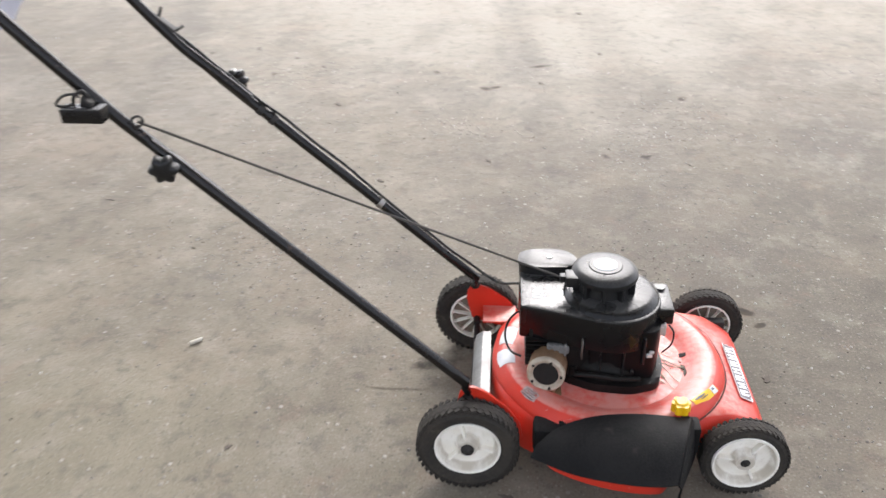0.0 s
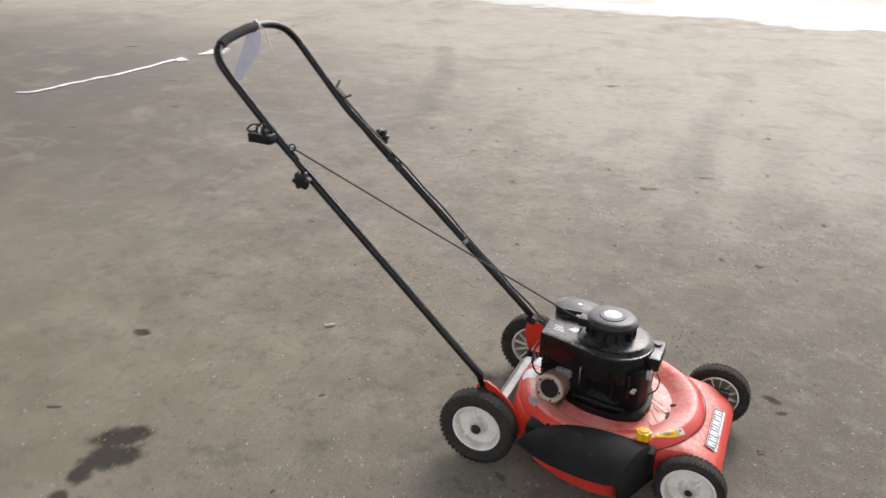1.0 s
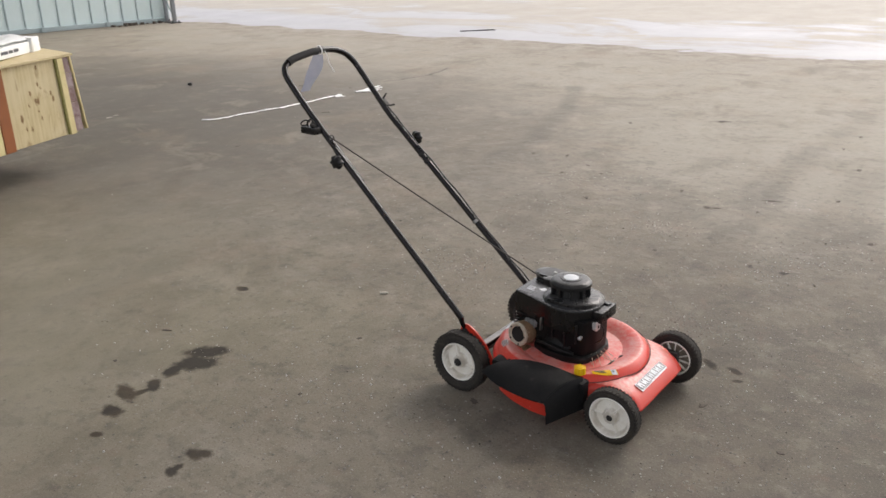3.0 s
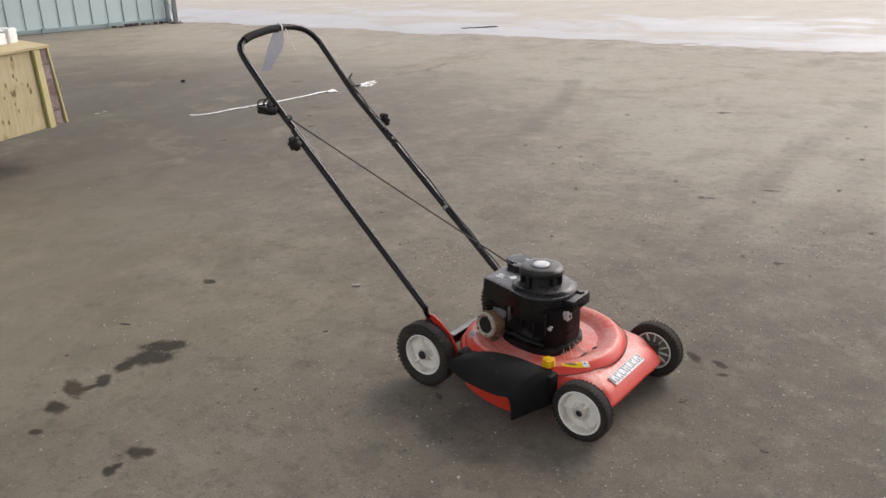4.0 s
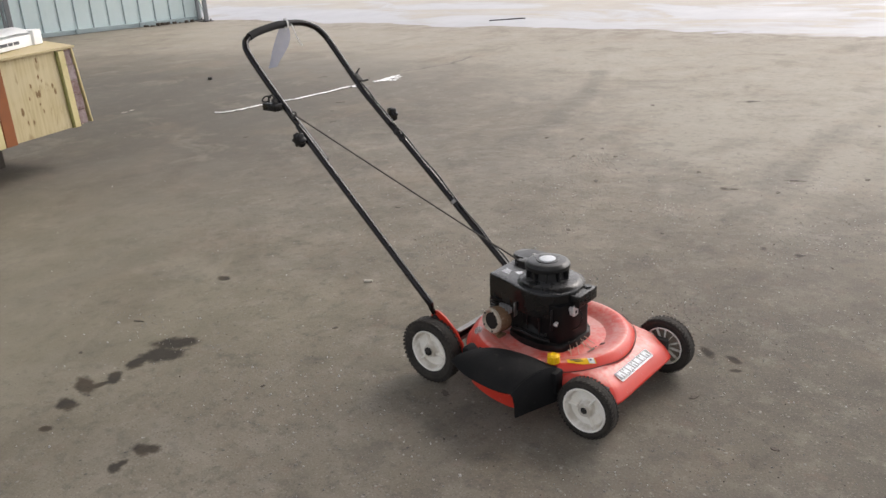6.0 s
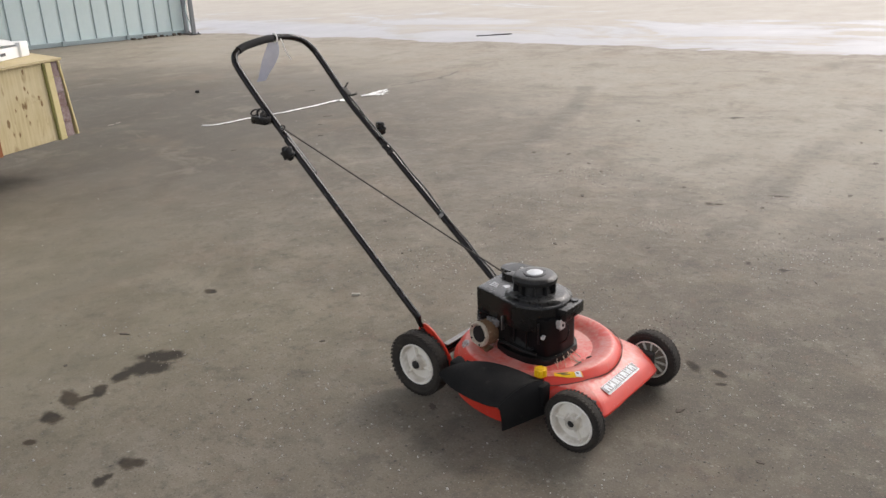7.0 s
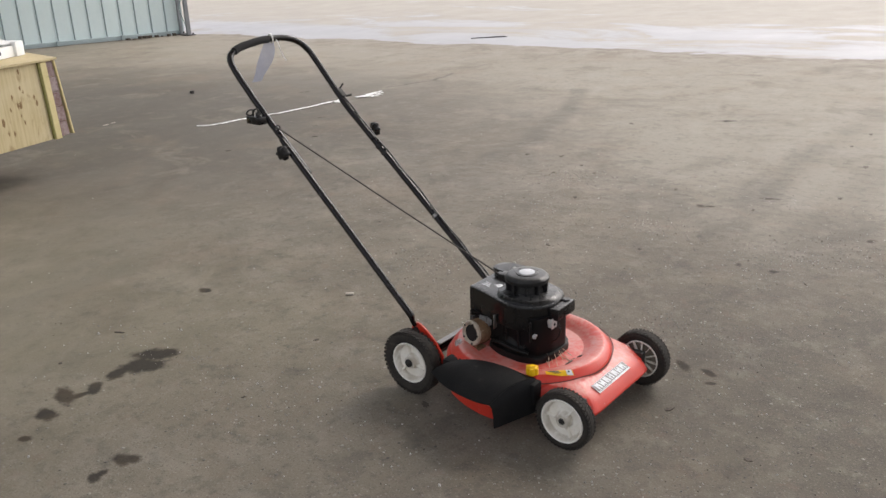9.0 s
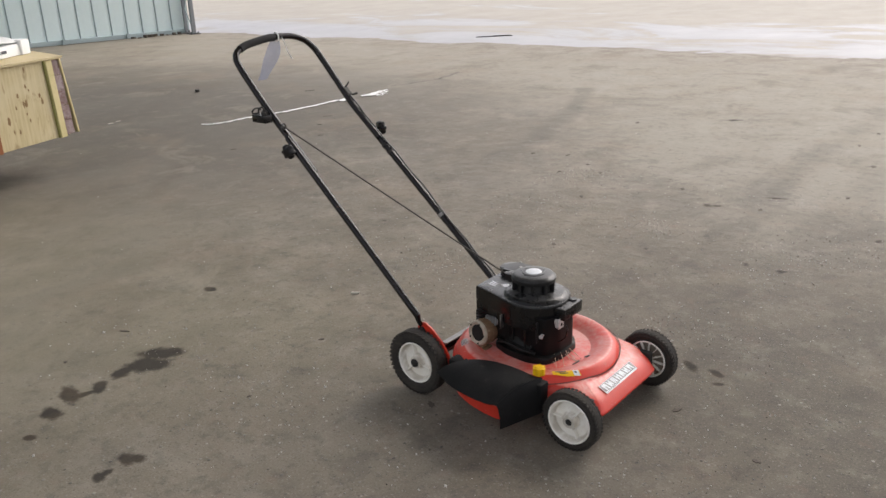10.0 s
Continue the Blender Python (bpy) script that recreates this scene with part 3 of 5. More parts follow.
def slab(bm, outline, z0, z1, m=None, bevel=0.0):
    """A flat piece with the given outline in plan."""
    low = [bm.verts.new((x, y, z0)) for x, y in outline]
    top = [bm.verts.new((x, y, z1)) for x, y in outline]
    n = len(outline)
    fs = [bm.faces.new(low[::-1]), bm.faces.new(top)]
    for k in range(n):
        fs.append(bm.faces.new((low[k], low[(k + 1) % n], top[(k + 1) % n], top[k])))
    made = low + top
    if bevel:
        got = bmesh.ops.bevel(bm, geom=list(fs[1].edges), offset=bevel, segments=3, affect="EDGES", profile=0.5)
        made = list(set(got["verts"]) | {v for v in made if v.is_valid})
    if m is not None:
        for v in made:
            v.co = m @ v.co
    return made


def sheet(bm, grid, thick):
    """A skin through rows of points, given thickness along its normals."""
    rows, cols = len(grid), len(grid[0])
    g = [[Vector(p) for p in row] for row in grid]

    def nrm(i, j):
        du = g[min(i + 1, rows - 1)][j] - g[max(i - 1, 0)][j]
        dv = g[i][min(j + 1, cols - 1)] - g[i][max(j - 1, 0)]
        n = du.cross(dv)
        return n.normalized() if n.length > 1e-9 else Vector((0, 0, 1))

    a = [[bm.verts.new(g[i][j]) for j in range(cols)] for i in range(rows)]
    b = [[bm.verts.new(g[i][j] - nrm(i, j) * thick) for j in range(cols)] for i in range(rows)]
    for i in range(rows - 1):
        for j in range(cols - 1):
            bm.faces.new((a[i][j], a[i + 1][j], a[i + 1][j + 1], a[i][j + 1]))
            bm.faces.new((b[i][j], b[i][j + 1], b[i + 1][j + 1], b[i + 1][j]))
    rim = [(i, 0) for i in range(rows)] + [(rows - 1, j) for j in range(1, cols)] + [(i, cols - 1) for i in range(rows - 2, -1, -1)] + [(0, j) for j in range(cols - 2, 0, -1)]
    for (i, j), (k, l) in zip(rim, rim[1:] + rim[:1]):
        bm.faces.new((a[i][j], b[i][j], b[k][l], a[k][l]))


def round_outline(points, r=0.02, segs=4):
    """A polygon with rounded corners."""
    out = []
    n = len(points)
    for i in range(n):
        p, q, s = (Vector(points[(i + k) % n]) for k in (-1, 0, 1))
        a, b = q + (p - q).normalized() * min(r, (p - q).length / 2.1), q + (s - q).normalized() * min(r, (s - q).length / 2.1)
        for k in range(segs + 1):
            t = k / segs
            out.append(tuple((1 - t) ** 2 * a + 2 * t * (1 - t) * q + t * t * b))
    return out


def ragged(bm, x, y, rx, ry, turn, z0, z1, seed, n=12, rough=0.25):
    rnd = random.Random(seed)
    c, s = math.cos(radians(turn)), math.sin(radians(turn))
    out = []
    for k in range(n):
        a = 2 * math.pi * k / n
        f = 1 + rnd.uniform(-rough, rough)
        u, v = rx * f * math.cos(a), ry * f * math.sin(a)
        out.append((x + u * c - v * s, y + u * s + v * c))
    slab(bm, out, z0, z1)


# ---------------------------------------------------------------- ground
def build_ground():
    bm = bmesh.new()
    xs = [-600, -60, -20, -8, -4, -2, -1, 0, 1, 2, 4, 8, 20, 60, 600]
    vs = [[bm.verts.new((x, y, 0)) for y in xs] for x in xs]
    for i in range(len(xs) - 1):
        for j in range(len(xs) - 1):
            bm.faces.new((vs[i][j], vs[i + 1][j], vs[i + 1][j + 1], vs[i][j + 1]))
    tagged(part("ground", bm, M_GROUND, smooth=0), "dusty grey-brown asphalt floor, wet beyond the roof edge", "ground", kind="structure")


build_ground()


# ---------------------------------------------------------------- the shed
SHED_TURN = -11.0
SHED = pose(0, 0, 0, 0, 0, SHED_TURN)
WALL_X, WALL_END, EAVE = -14.22, 5.02, 10.0


def build_west_wall():
    wall = thing("wall_west", "pale teal ribbed sheet-metal wall on a grey sill", "wall", kind="structure")
    wall.matrix_world = SHED
    bm = bmesh.new()
    box(bm, (WALL_X - 0.12, -13.0, 0.0), (WALL_X - 0.03, WALL_END, EAVE))
    part("backing", bm, M_WALL, wall, smooth=0)
    step = 0.287
    bm = bmesh.new()
    e = 0.018
    prof = [(0, 0), (0, e - 0.004), (0.006, e), (0.11, e + 0.003), (0.21, e + 0.003), (step - 0.010, e), (step - 0.004, e - 0.004), (step - 0.004, 0)]
    rings = [[bm.verts.new((x, y, z)) for y, x in prof] for z in (0.075, EAVE)]
    for k in range(len(prof) - 1):
        bm.faces.new((rings[0][k], rings[0][k + 1], rings[1][k + 1], rings[1][k]))
    bm.faces.new(rings[1])
    bm.faces.new(rings[0][::-1])
    first = part("panel", bm, M_PANEL, wall, smooth=0)
    first.location = (WALL_X - 0.03, WALL_END - 0.062 - step, 0)
    for k in range(1, 74):
        ob = new("panel", first.data)
        ob.parent = wall
        ob.location = (WALL_X - 0.03, WALL_END - 0.062 - step * (k + 1), 0)
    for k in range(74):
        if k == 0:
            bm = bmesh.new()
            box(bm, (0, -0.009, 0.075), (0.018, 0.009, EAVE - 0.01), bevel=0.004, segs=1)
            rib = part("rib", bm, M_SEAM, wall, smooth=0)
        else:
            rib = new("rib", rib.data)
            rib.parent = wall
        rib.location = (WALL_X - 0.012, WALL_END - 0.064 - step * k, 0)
    bm = bmesh.new()
    box(bm, (WALL_X - 0.02, -13.0, 0.0), (WALL_X + 0.05, WALL_END - 0.1, 0.075), bevel=0.008)
    part("sill", bm, M_SILL, wall, "chipped grey concrete sill")
    for k in range(7):
        bm = bmesh.new()
        y = WALL_END - 1.235 - k * 1.148
        box(bm, (WALL_X + 0.045, y - 0.04, 0.0), (WALL_X + 0.09, y + 0.04, 0.085), bevel=0.006)
        part("sill_bracket", bm, M_SILL, wall)


def build_column(y):
    col = thing("lattice_column", "grey steel lattice column with diagonal bracing beside the wall", "column", "columns along the wall", "structure")
    col.matrix_world = SHED
    x0, x1 = WALL_X + 0.06, WALL_X + 0.38
    for x, s in ((x0, 1), (x1, -1)):
        bm = bmesh.new()
        box(bm, (x - 0.03, y - 0.035, 0.012), (x + 0.03, y - 0.027, EAVE))
        box(bm, (x - 0.004 - 0.026 * s, y - 0.027, 0.012), (x + 0.004 - 0.026 * s, y + 0.035, EAVE))
        part("chord", bm, M_STEELWORK, col, smooth=0)
    z, side = 0.06, 0
    while z < EAVE - 0.5:
        a, b = ((x0, z), (x1, z + 0.42)) if side else ((x1, z), (x0, z + 0.42))
        bm = bmesh.new()
        d = Vector((b[0] - a[0], 0, b[1] - a[1]))
        m = Matrix.Translation((a[0], y + 0.0, a[1])) @ d.to_track_quat("Z", "Y").to_matrix().to_4x4()
        box(bm, (-0.004, -0.02, 0), (0.004, 0.02, d.length), m)
        part("brace", bm, M_SILL, col, "pale diagonal brace", smooth=0)
        z, side = z + 0.42, 1 - side
    bm = bmesh.new()
    box(bm, (x0 - 0.09, y - 0.1, 0.0), (x1 + 0.09, y + 0.1, 0.014), bevel=0.003)
    for dx in (-0.06, 0.36):
        for dy in (-0.07, 0.07):
            rod(bm, (x0 + dx, y + dy, 0.012), (x0 + dx, y + dy, 0.045), 0.012, segs=6)
    part("base_plate", bm, M_IRON, col, "dark bolted base plate")


def build_shell():
    # out of view; its height and south edge are set to shape the daylight
    # roof: west edge on the wall, north edge slanting away over the open side
    bm = bmesh.new()
    a, b = SHED @ Vector((WALL_X - 0.3, WALL_END + 0.3, 0)), SHED @ Vector((WALL_X - 0.3, -4.4, 0))
    slab(bm, [(a.x, a.y), (b.x, b.y), (9.5, -2.4), (9.5, a.y + (9.5 - a.x) * 0.085)], EAVE + 0.02, EAVE + 0.14)
    tagged(part("ceiling", bm, M_ROOF, smooth=0), "unseen grey metal shed roof", "ceiling", kind="structure")
    # steel posts that carry the roof on its open sides
    posts = [(x, a.y - 0.3 + (x - a.x) * 0.085) for x in (-4.0, 2.5, 9.0)] + [(9.0, -2.2), (4.5, -2.4)]
    post = None
    for x, y in posts[2:]:
        if post is None:
            bm = bmesh.new()
            box(bm, (-0.09, -0.09, 0.0), (0.09, 0.09, EAVE + 0.02), None, 0.006)
            post = tagged(part("roof_post", bm, M_STEELWORK), "plain grey steel roof post", "post", "posts under the roof", "structure")
            post.location = (x, y, 0)
        else:
            copy_thing(post, Matrix.Translation((x, y, 0)))


build_west_wall()
for y in (4.93, 1.5, -1.9, -5.3):
    build_column(y)
build_shell()


# ---------------------------------------------------------------- the mower
mower = thing("lawn_mower", "red push lawn mower with black engine and white wheels", "lawn mower")


def deck_height(x):
    return -max(0.0, x - 0.27) * 0.50


DOME = (0.014, -0.006)


def build_deck():
    bm = bmesh.new()
    half = [(0.358, 0.0), (0.358, 0.155), (0.348, 0.180), (0.32, 0.193), (0.24, 0.205), (0.16, 0.228), (0.05, 0.255), (-0.06, 0.256), (-0.14, 0.235),
            (-0.20, 0.195), (-0.24, 0.14), (-0.256, 0.07), (-0.26, 0.0)]
    pts = smooth_path([(x, y, 0) for x, y in half], 3)
    ring = [(p.x, p.y) for p in pts] + [(p.x, -p.y) for p in reversed(pts[1:-1])]
    levels = [(0.066, 0.998, 0.0), (0.070, 1.0, 0.0), (0.108, 1.0, 0.0), (0.138, 0.995, 0.6), (0.152, 0.983, 1.0), (0.162, 0.96, 1.0), (0.168, 0.91, 1.0), (0.169, 0.7, 1.0)]

    def skirt(x, z):
        """The skirt is cut away towards the front wheels and the nose."""
        lift = 0.040 * max(0.0, min(1.0, (x - 0.16) / 0.12))
        return max(z, 0.062 + lift + (z - 0.062) * (1 - lift / 0.1)) if z < 0.13 else z

    rings = []
    for i, (z, s, k) in enumerate(levels):
        low = 0.003 * max(0, 4 - i)  # the lip round the nose is shallow
        rings.append([bm.verts.new((0.03 + (x - 0.03) * s, y * s, min(skirt(x, z) + k * deck_height(0.03 + (x - 0.03) * s), z if i > 3 else 0.152 - low + deck_height(x)))) for x, y in ring])
    n = len(ring)
    for a, b in zip(rings, rings[1:]):
        for k in range(n):
            bm.faces.new((a[k], a[(k + 1) % n], b[(k + 1) % n], b[k]))
    bm.faces.new(rings[-1])
    inner = [bm.verts.new((v.co.x * 0.985, v.co.y * 0.985, v.co.z + 0.001)) for v in rings[0]]
    for k in range(n):
        bm.faces.new((rings[0][k], inner[k], inner[(k + 1) % n], rings[0][(k + 1) % n]))
    # raised ring round the engine, bowl inside
    prof = [(0.272, 0.110), (0.272, 0.158), (0.2712, 0.164), (0.2685, 0.170), (0.258, 0.1815), (0.250, 0.1882), (0.244, 0.1915), (0.236, 0.1922), (0.214, 0.187), (0.195, 0.178), (0.175, 0.168), (0.155, 0.162), (0.0, 0.161)]
    lathe(bm, prof, Matrix.Translation((*DOME, 0)), 72)
    deck = part("deck", bm, M_RED, mower, "scuffed red steel cutting deck", 35)
    # cooling slots and a dent in the bowl
    for a in (-3, 12):
        bm = bmesh.new()
        m = pose(DOME[0], 0.02, 0, 0, 0, a) @ pose(0.176, 0, 0.1690, 0, -26, 0)
        slab(bm, round_outline([(-0.012, -0.008), (0.014, -0.004), (0.014, 0.006), (-0.012, 0.009)], 0.004), -0.002, 0.0015, m)
        part("slot", bm, M_SOOT_HOLE, deck, smooth=0)
    # dark line at the ring's foot: crease shade put into colour, with dirt
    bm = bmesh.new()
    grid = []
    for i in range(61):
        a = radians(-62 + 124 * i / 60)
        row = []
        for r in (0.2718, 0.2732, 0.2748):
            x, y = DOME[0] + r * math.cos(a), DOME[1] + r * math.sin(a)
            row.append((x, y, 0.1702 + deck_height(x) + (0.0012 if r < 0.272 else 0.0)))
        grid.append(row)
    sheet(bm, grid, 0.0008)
    part("seam", bm, M_CREASE, deck, "dark seam of the deck, dirt and painted shade")
    # near-side chute tunnel under the flap
    bm = bmesh.new()
    low = [(-0.14, -0.23), (-0.125, -0.272), (-0.06, -0.308), (0.02, -0.330), (0.09, -0.334), (0.118, -0.316), (0.17, -0.23)]
    slab(bm, [(p.x, p.y) for p in smooth_path([(x, y, 0) for x, y in low], 4)], 0.070, 0.112, None, 0.012)
    part("chute", bm, M_RED, mower, "red discharge chute lip")
    return deck


deck = build_deck()


def build_decals():
    # front name plate: a pale scuffed label with dark broken strokes
    m = pose(0.3200, -0.012, 0.1457, 0, 26.6, 0)
    bm = bmesh.new()
    slab(bm, round_outline([(-0.0165, -0.100), (0.018, -0.100), (0.018, 0.100), (-0.0165, 0.100)], 0.003), 0.0, 0.0012, m)
    plate = part("name_label", bm, M_LABEL, mower, "scuffed silver-white name label", 0)
    bm = bmesh.new()
    slab(bm, [(-0.0150, -0.0975), (0.0118, -0.0975), (0.0118, 0.0975), (-0.0150, 0.0975)], 0.0013, 0.0017, m)
    part("dark_band", bm, M_FADE, plate, "worn grey band of the label", 0)
    for k in range(7):
        bm = bmesh.new()
        y0 = -0.090 + k * 0.0262
        lean = 0.003
        a, b, c = (0.006, 0.013, -0.002), (0.009, 0.0145, 0.004), (0.0075, 0.012, 0.001)
        cut = (a, b, c)[k % 3]
        far_side = [(0.0095, y0 + lean), (0.0095, y0 + lean + cut[0]), (cut[2], y0 + cut[0] + 0.002), (cut[2], y0 + cut[1]), (0.0095, y0 + lean + cut[1])]
        near_side = [(-0.0128, y0 - lean + 0.0198), (-0.0128, y0 - lean)]
        if k % 2:
            near_side = [(-0.0128, y0 - lean + 0.0198), (-0.0128, y0 - lean + 0.014), (-0.006, y0 - lean + 0.012), (-0.006, y0 - lean + 0.007), (-0.0128, y0 - lean + 0.006), (-0.0128, y0 - lean)]
        out = far_side + [(0.0095, y0 + lean + 0.0198)] + near_side
        slab(bm, out, 0.0018, 0.0024, m)
        part("block_mark", bm, M_LABEL, plate, "white block of the name mark", 0)
    bm = bmesh.new()
    slab(bm, [(0.0135, -0.09), (0.0135, -0.02), (0.0152, -0.02), (0.0152, -0.09)], 0.0013, 0.0019, m)
    part("print_bar", bm, M_INK, plate, "thin bar of print", 0)
    # yellow warning flash on the ring's near shoulder
    def on_ring(deg, r, z):
        a = radians(deg)
        return (DOME[0] + r * math.cos(a), DOME[1] + r * math.sin(a), z)

    shoulder = [(0.2722, 0.160), (0.2692, 0.1704), (0.2587, 0.1820), (0.2507, 0.1887), (0.2445, 0.1921), (0.236, 0.1929), (0.214, 0.1878)]

    def band(deg0, deg1, mid0, mid1, half, lift, taper=0.0):
        """A skin over the ring's shoulder between two angles; its middle runs from one level to another."""
        bm = bmesh.new()
        grid = []
        for i in range(13):
            d = deg0 + (deg1 - deg0) * i / 12
            f = half * (1 - taper * abs(2 * i / 12 - 1))
            row = []
            for j in range(7):
                s = max(0.0, min(5.999, (mid0 + (mid1 - mid0) * i / 12 + f * (j / 3 - 1)) * 6))
                k = int(s)
                r = shoulder[k][0] + (shoulder[k + 1][0] - shoulder[k][0]) * (s - k)
                z = shoulder[k][1] + (shoulder[k + 1][1] - shoulder[k][1]) * (s - k)
                row.append(on_ring(d, r + lift * 0.6, z + lift))
            grid.append(row)
        sheet(bm, grid, 0.0008)
        return bm

    flash = part("warning_label", band(-46, -26, 0.70, 0.42, 0.215, 0.0006, 0.30), M_YELLOW, mower, "torn yellow warning label")
    part("label_print", band(-44, -36, 0.76, 0.66, 0.06, 0.0016, 0.5), M_INK, flash, "black print")
    part("label_print", band(-41, -35, 0.58, 0.52, 0.03, 0.0016, 0.4), M_INK, flash, "black print")
    part("label_panel", band(-31, -26.8, 0.49, 0.43, 0.16, 0.0016), M_LABEL, flash, "small white panel")
    part("panel_print", band(-30, -28.6, 0.50, 0.47, 0.05, 0.0024), M_INK, flash, "dark print on the panel")
    edge = part("warning_label", band(-144, -134, 0.62, 0.62, 0.26, 0.0006, 0.2), M_GRIMY, mower, "grimy white warning label")
    for k in range(4):
        part("print_bar", band(-142.6, -135.4, 0.44 + 0.11 * k, 0.44 + 0.11 * k, 0.022, 0.0014), M_FADE, edge, "faded bar of print")
    part("warning_label", band(-178, -166, 0.62, 0.62, 0.34, 0.0006, 0.1), M_LABEL, mower, "white instruction label")
    part("warning_label", band(160, 176, 0.66, 0.66, 0.30, 0.0006, 0.1), M_LABEL, mower, "white instruction label")


build_decals()


# wheels
def build_wheel():
    R, W = 0.107, 0.046
    turn = pose(0, 0, 0, 90, 0, 0)  # the wheel's axis along y, its outer face towards -y
    bm = bmesh.new()
    h = W / 2
    prof = [(0.0665, -h + 0.008), (0.074, -h + 0.002), (0.090, -h), (0.0985, -h + 0.004), (0.1028, -h + 0.011), (0.1035, -h + 0.016), (0.1038, 0), (0.1035, h - 0.016),
            (0.1028, h - 0.011), (0.0985, h - 0.004), (0.090, h), (0.074, h - 0.002), (0.0665, h - 0.008)]
    lathe(bm, prof, turn, 56, close=True)
    for row, z in enumerate((-0.0165, -0.0055, 0.0055, 0.0165)):
        for k in range(44):
            a = (k + 0.5 * (row % 2)) * 2 * math.pi / 44
            m = turn @ Matrix.Rotation(a, 4, "Z") @ Matrix.Translation((0.1035, 0, z)) @ Matrix.Rotation(radians(35 if row % 2 else -35), 4, "X")
            box(bm, (-0.002, -0.0044, -0.0042), (0.0006, 0.0044, 0.0042), m)
    for k in range(44):
        for z in (-0.0205, 0.0205):
            m = turn @ Matrix.Rotation((k + 0.25) * 2 * math.pi / 44, 4, "Z") @ Matrix.Translation((0.1005, 0, z))
            box(bm, (-0.004, -0.0036, -0.0018), (0.0, 0.0036, 0.0012), m)
    tyre = bm
    bm = bmesh.new()
    # outer dish: lip, groove, sunk face with three ribs, hub
    prof = [(0.0675, -0.012), (0.0680, 0.014), (0.0665, 0.0185), (0.0640, 0.0190), (0.0615, 0.0165), (0.0585, 0.0020), (0.0555, -0.0030), (0.0250, -0.0025), (0.0215, 0.0090), (0.0190, 0.0165), (0.0, 0.0165)]
    lathe(bm, prof, turn, 56)
    lathe(bm, [(0.0675, -0.012), (0.0670, -h + 0.004), (0.0635, -h + 0.003), (0.0615, -0.013), (0.0610, -0.006)], turn, 56)
    lathe(bm, [(0.0, -0.019), (0.0180, -0.019), (0.0195, -0.016), (0.0205, -0.005)], turn, 32)
    for k in range(3):
        m = turn @ Matrix.Rotation(radians(90 + 120 * k), 4, "Z")
        box(bm, (0.016, -0.0027, -0.005), (0.0610, 0.0027, 0.0105), m, 0.0010, 1)
    for k in range(12):
        m = turn @ Matrix.Rotation(radians(30 * k), 4, "Z")
        box(bm, (0.018, -0.0013, -0.0190), (0.0625, 0.0013, -0.005), m)
    # the web's brown holds mud and the shade inside the wheel
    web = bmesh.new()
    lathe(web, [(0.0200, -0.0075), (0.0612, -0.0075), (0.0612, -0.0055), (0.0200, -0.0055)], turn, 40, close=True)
    rim = bm
    bm = bmesh.new()
    lathe(bm, [(0.0, 0.029), (0.0045, 0.029), (0.0060, 0.0258), (0.0095, 0.0252), (0.0125, 0.0225), (0.0135, 0.018), (0.008, 0.017), (0.008, -0.05), (0.0, -0.05)], turn, 20)
    return tyre, rim, web, bm


def wheels():
    tyre, rim, web, hub = build_wheel()
    hub_ob = part("wheel", hub, M_HUB, mower, "off-white plastic wheel with black hub and rubber tyre")
    tyre_ob = part("tyre", tyre, M_TYRE, hub_ob, "dusty black treaded rubber tyre", 30)
    rim_ob = part("rim", rim, M_RIM, hub_ob, "off-white plastic rim with three spokes", 30)
    web_ob = part("inner_web", web, M_SHADED_MUD, hub_ob, "inner face of the rim, browned by mud and painted shade", 30)
    # place, turn, spin, size and how wide the rim sits in its tyre; the front tyres are lower
    spots = [(-0.306, -0.251, 0.1150, 0, -15, 1.085, 1.0), (0.290, -0.240, 0.0962, 0, 35, 0.91, 1.16), (-0.302, 0.247, 0.1140, 180, 20, 1.07, 1.0), (0.300, 0.247, 0.0990, 180, 55, 0.935, 1.05)]
    for n, (x, y, z, turn, spin, size, wide) in enumerate(spots):
        if n == 0:
            ob = hub_ob
        else:
            ob = new("wheel", hub_ob.data)
            ob.parent = mower
            tagged(ob, hub_ob["label"])
            for src in (tyre_ob, rim_ob, web_ob):
                c = new(src.name.split(".")[0], src.data)
                c.parent = ob
                tagged(c, src["label"])
                if src is tyre_ob:  # the tyre's inner edge meets its rim
                    c.data = src.data.copy()
                    for v in c.data.vertices:
                        r = math.hypot(v.co.x, v.co.z)
                        if r < 0.0670 * wide:
                            v.co.x *= 0.0670 * wide / r
                            v.co.z *= 0.0670 * wide / r
                        if 0.0670 * wide <= r < 0.079:
                            v.co.x *= 1.06
                            v.co.z *= 1.06
                else:
                    c.matrix_local = Matrix.Translation((0, -0.025 * (wide - 1), 0)) @ Matrix.Scale(wide, 4)
        ob.matrix_local = pose(x, y, z, 0, 0, turn) @ pose(0, 0, 0, 0, spin, 0) @ Matrix.Scale(size, 4)


wheels()


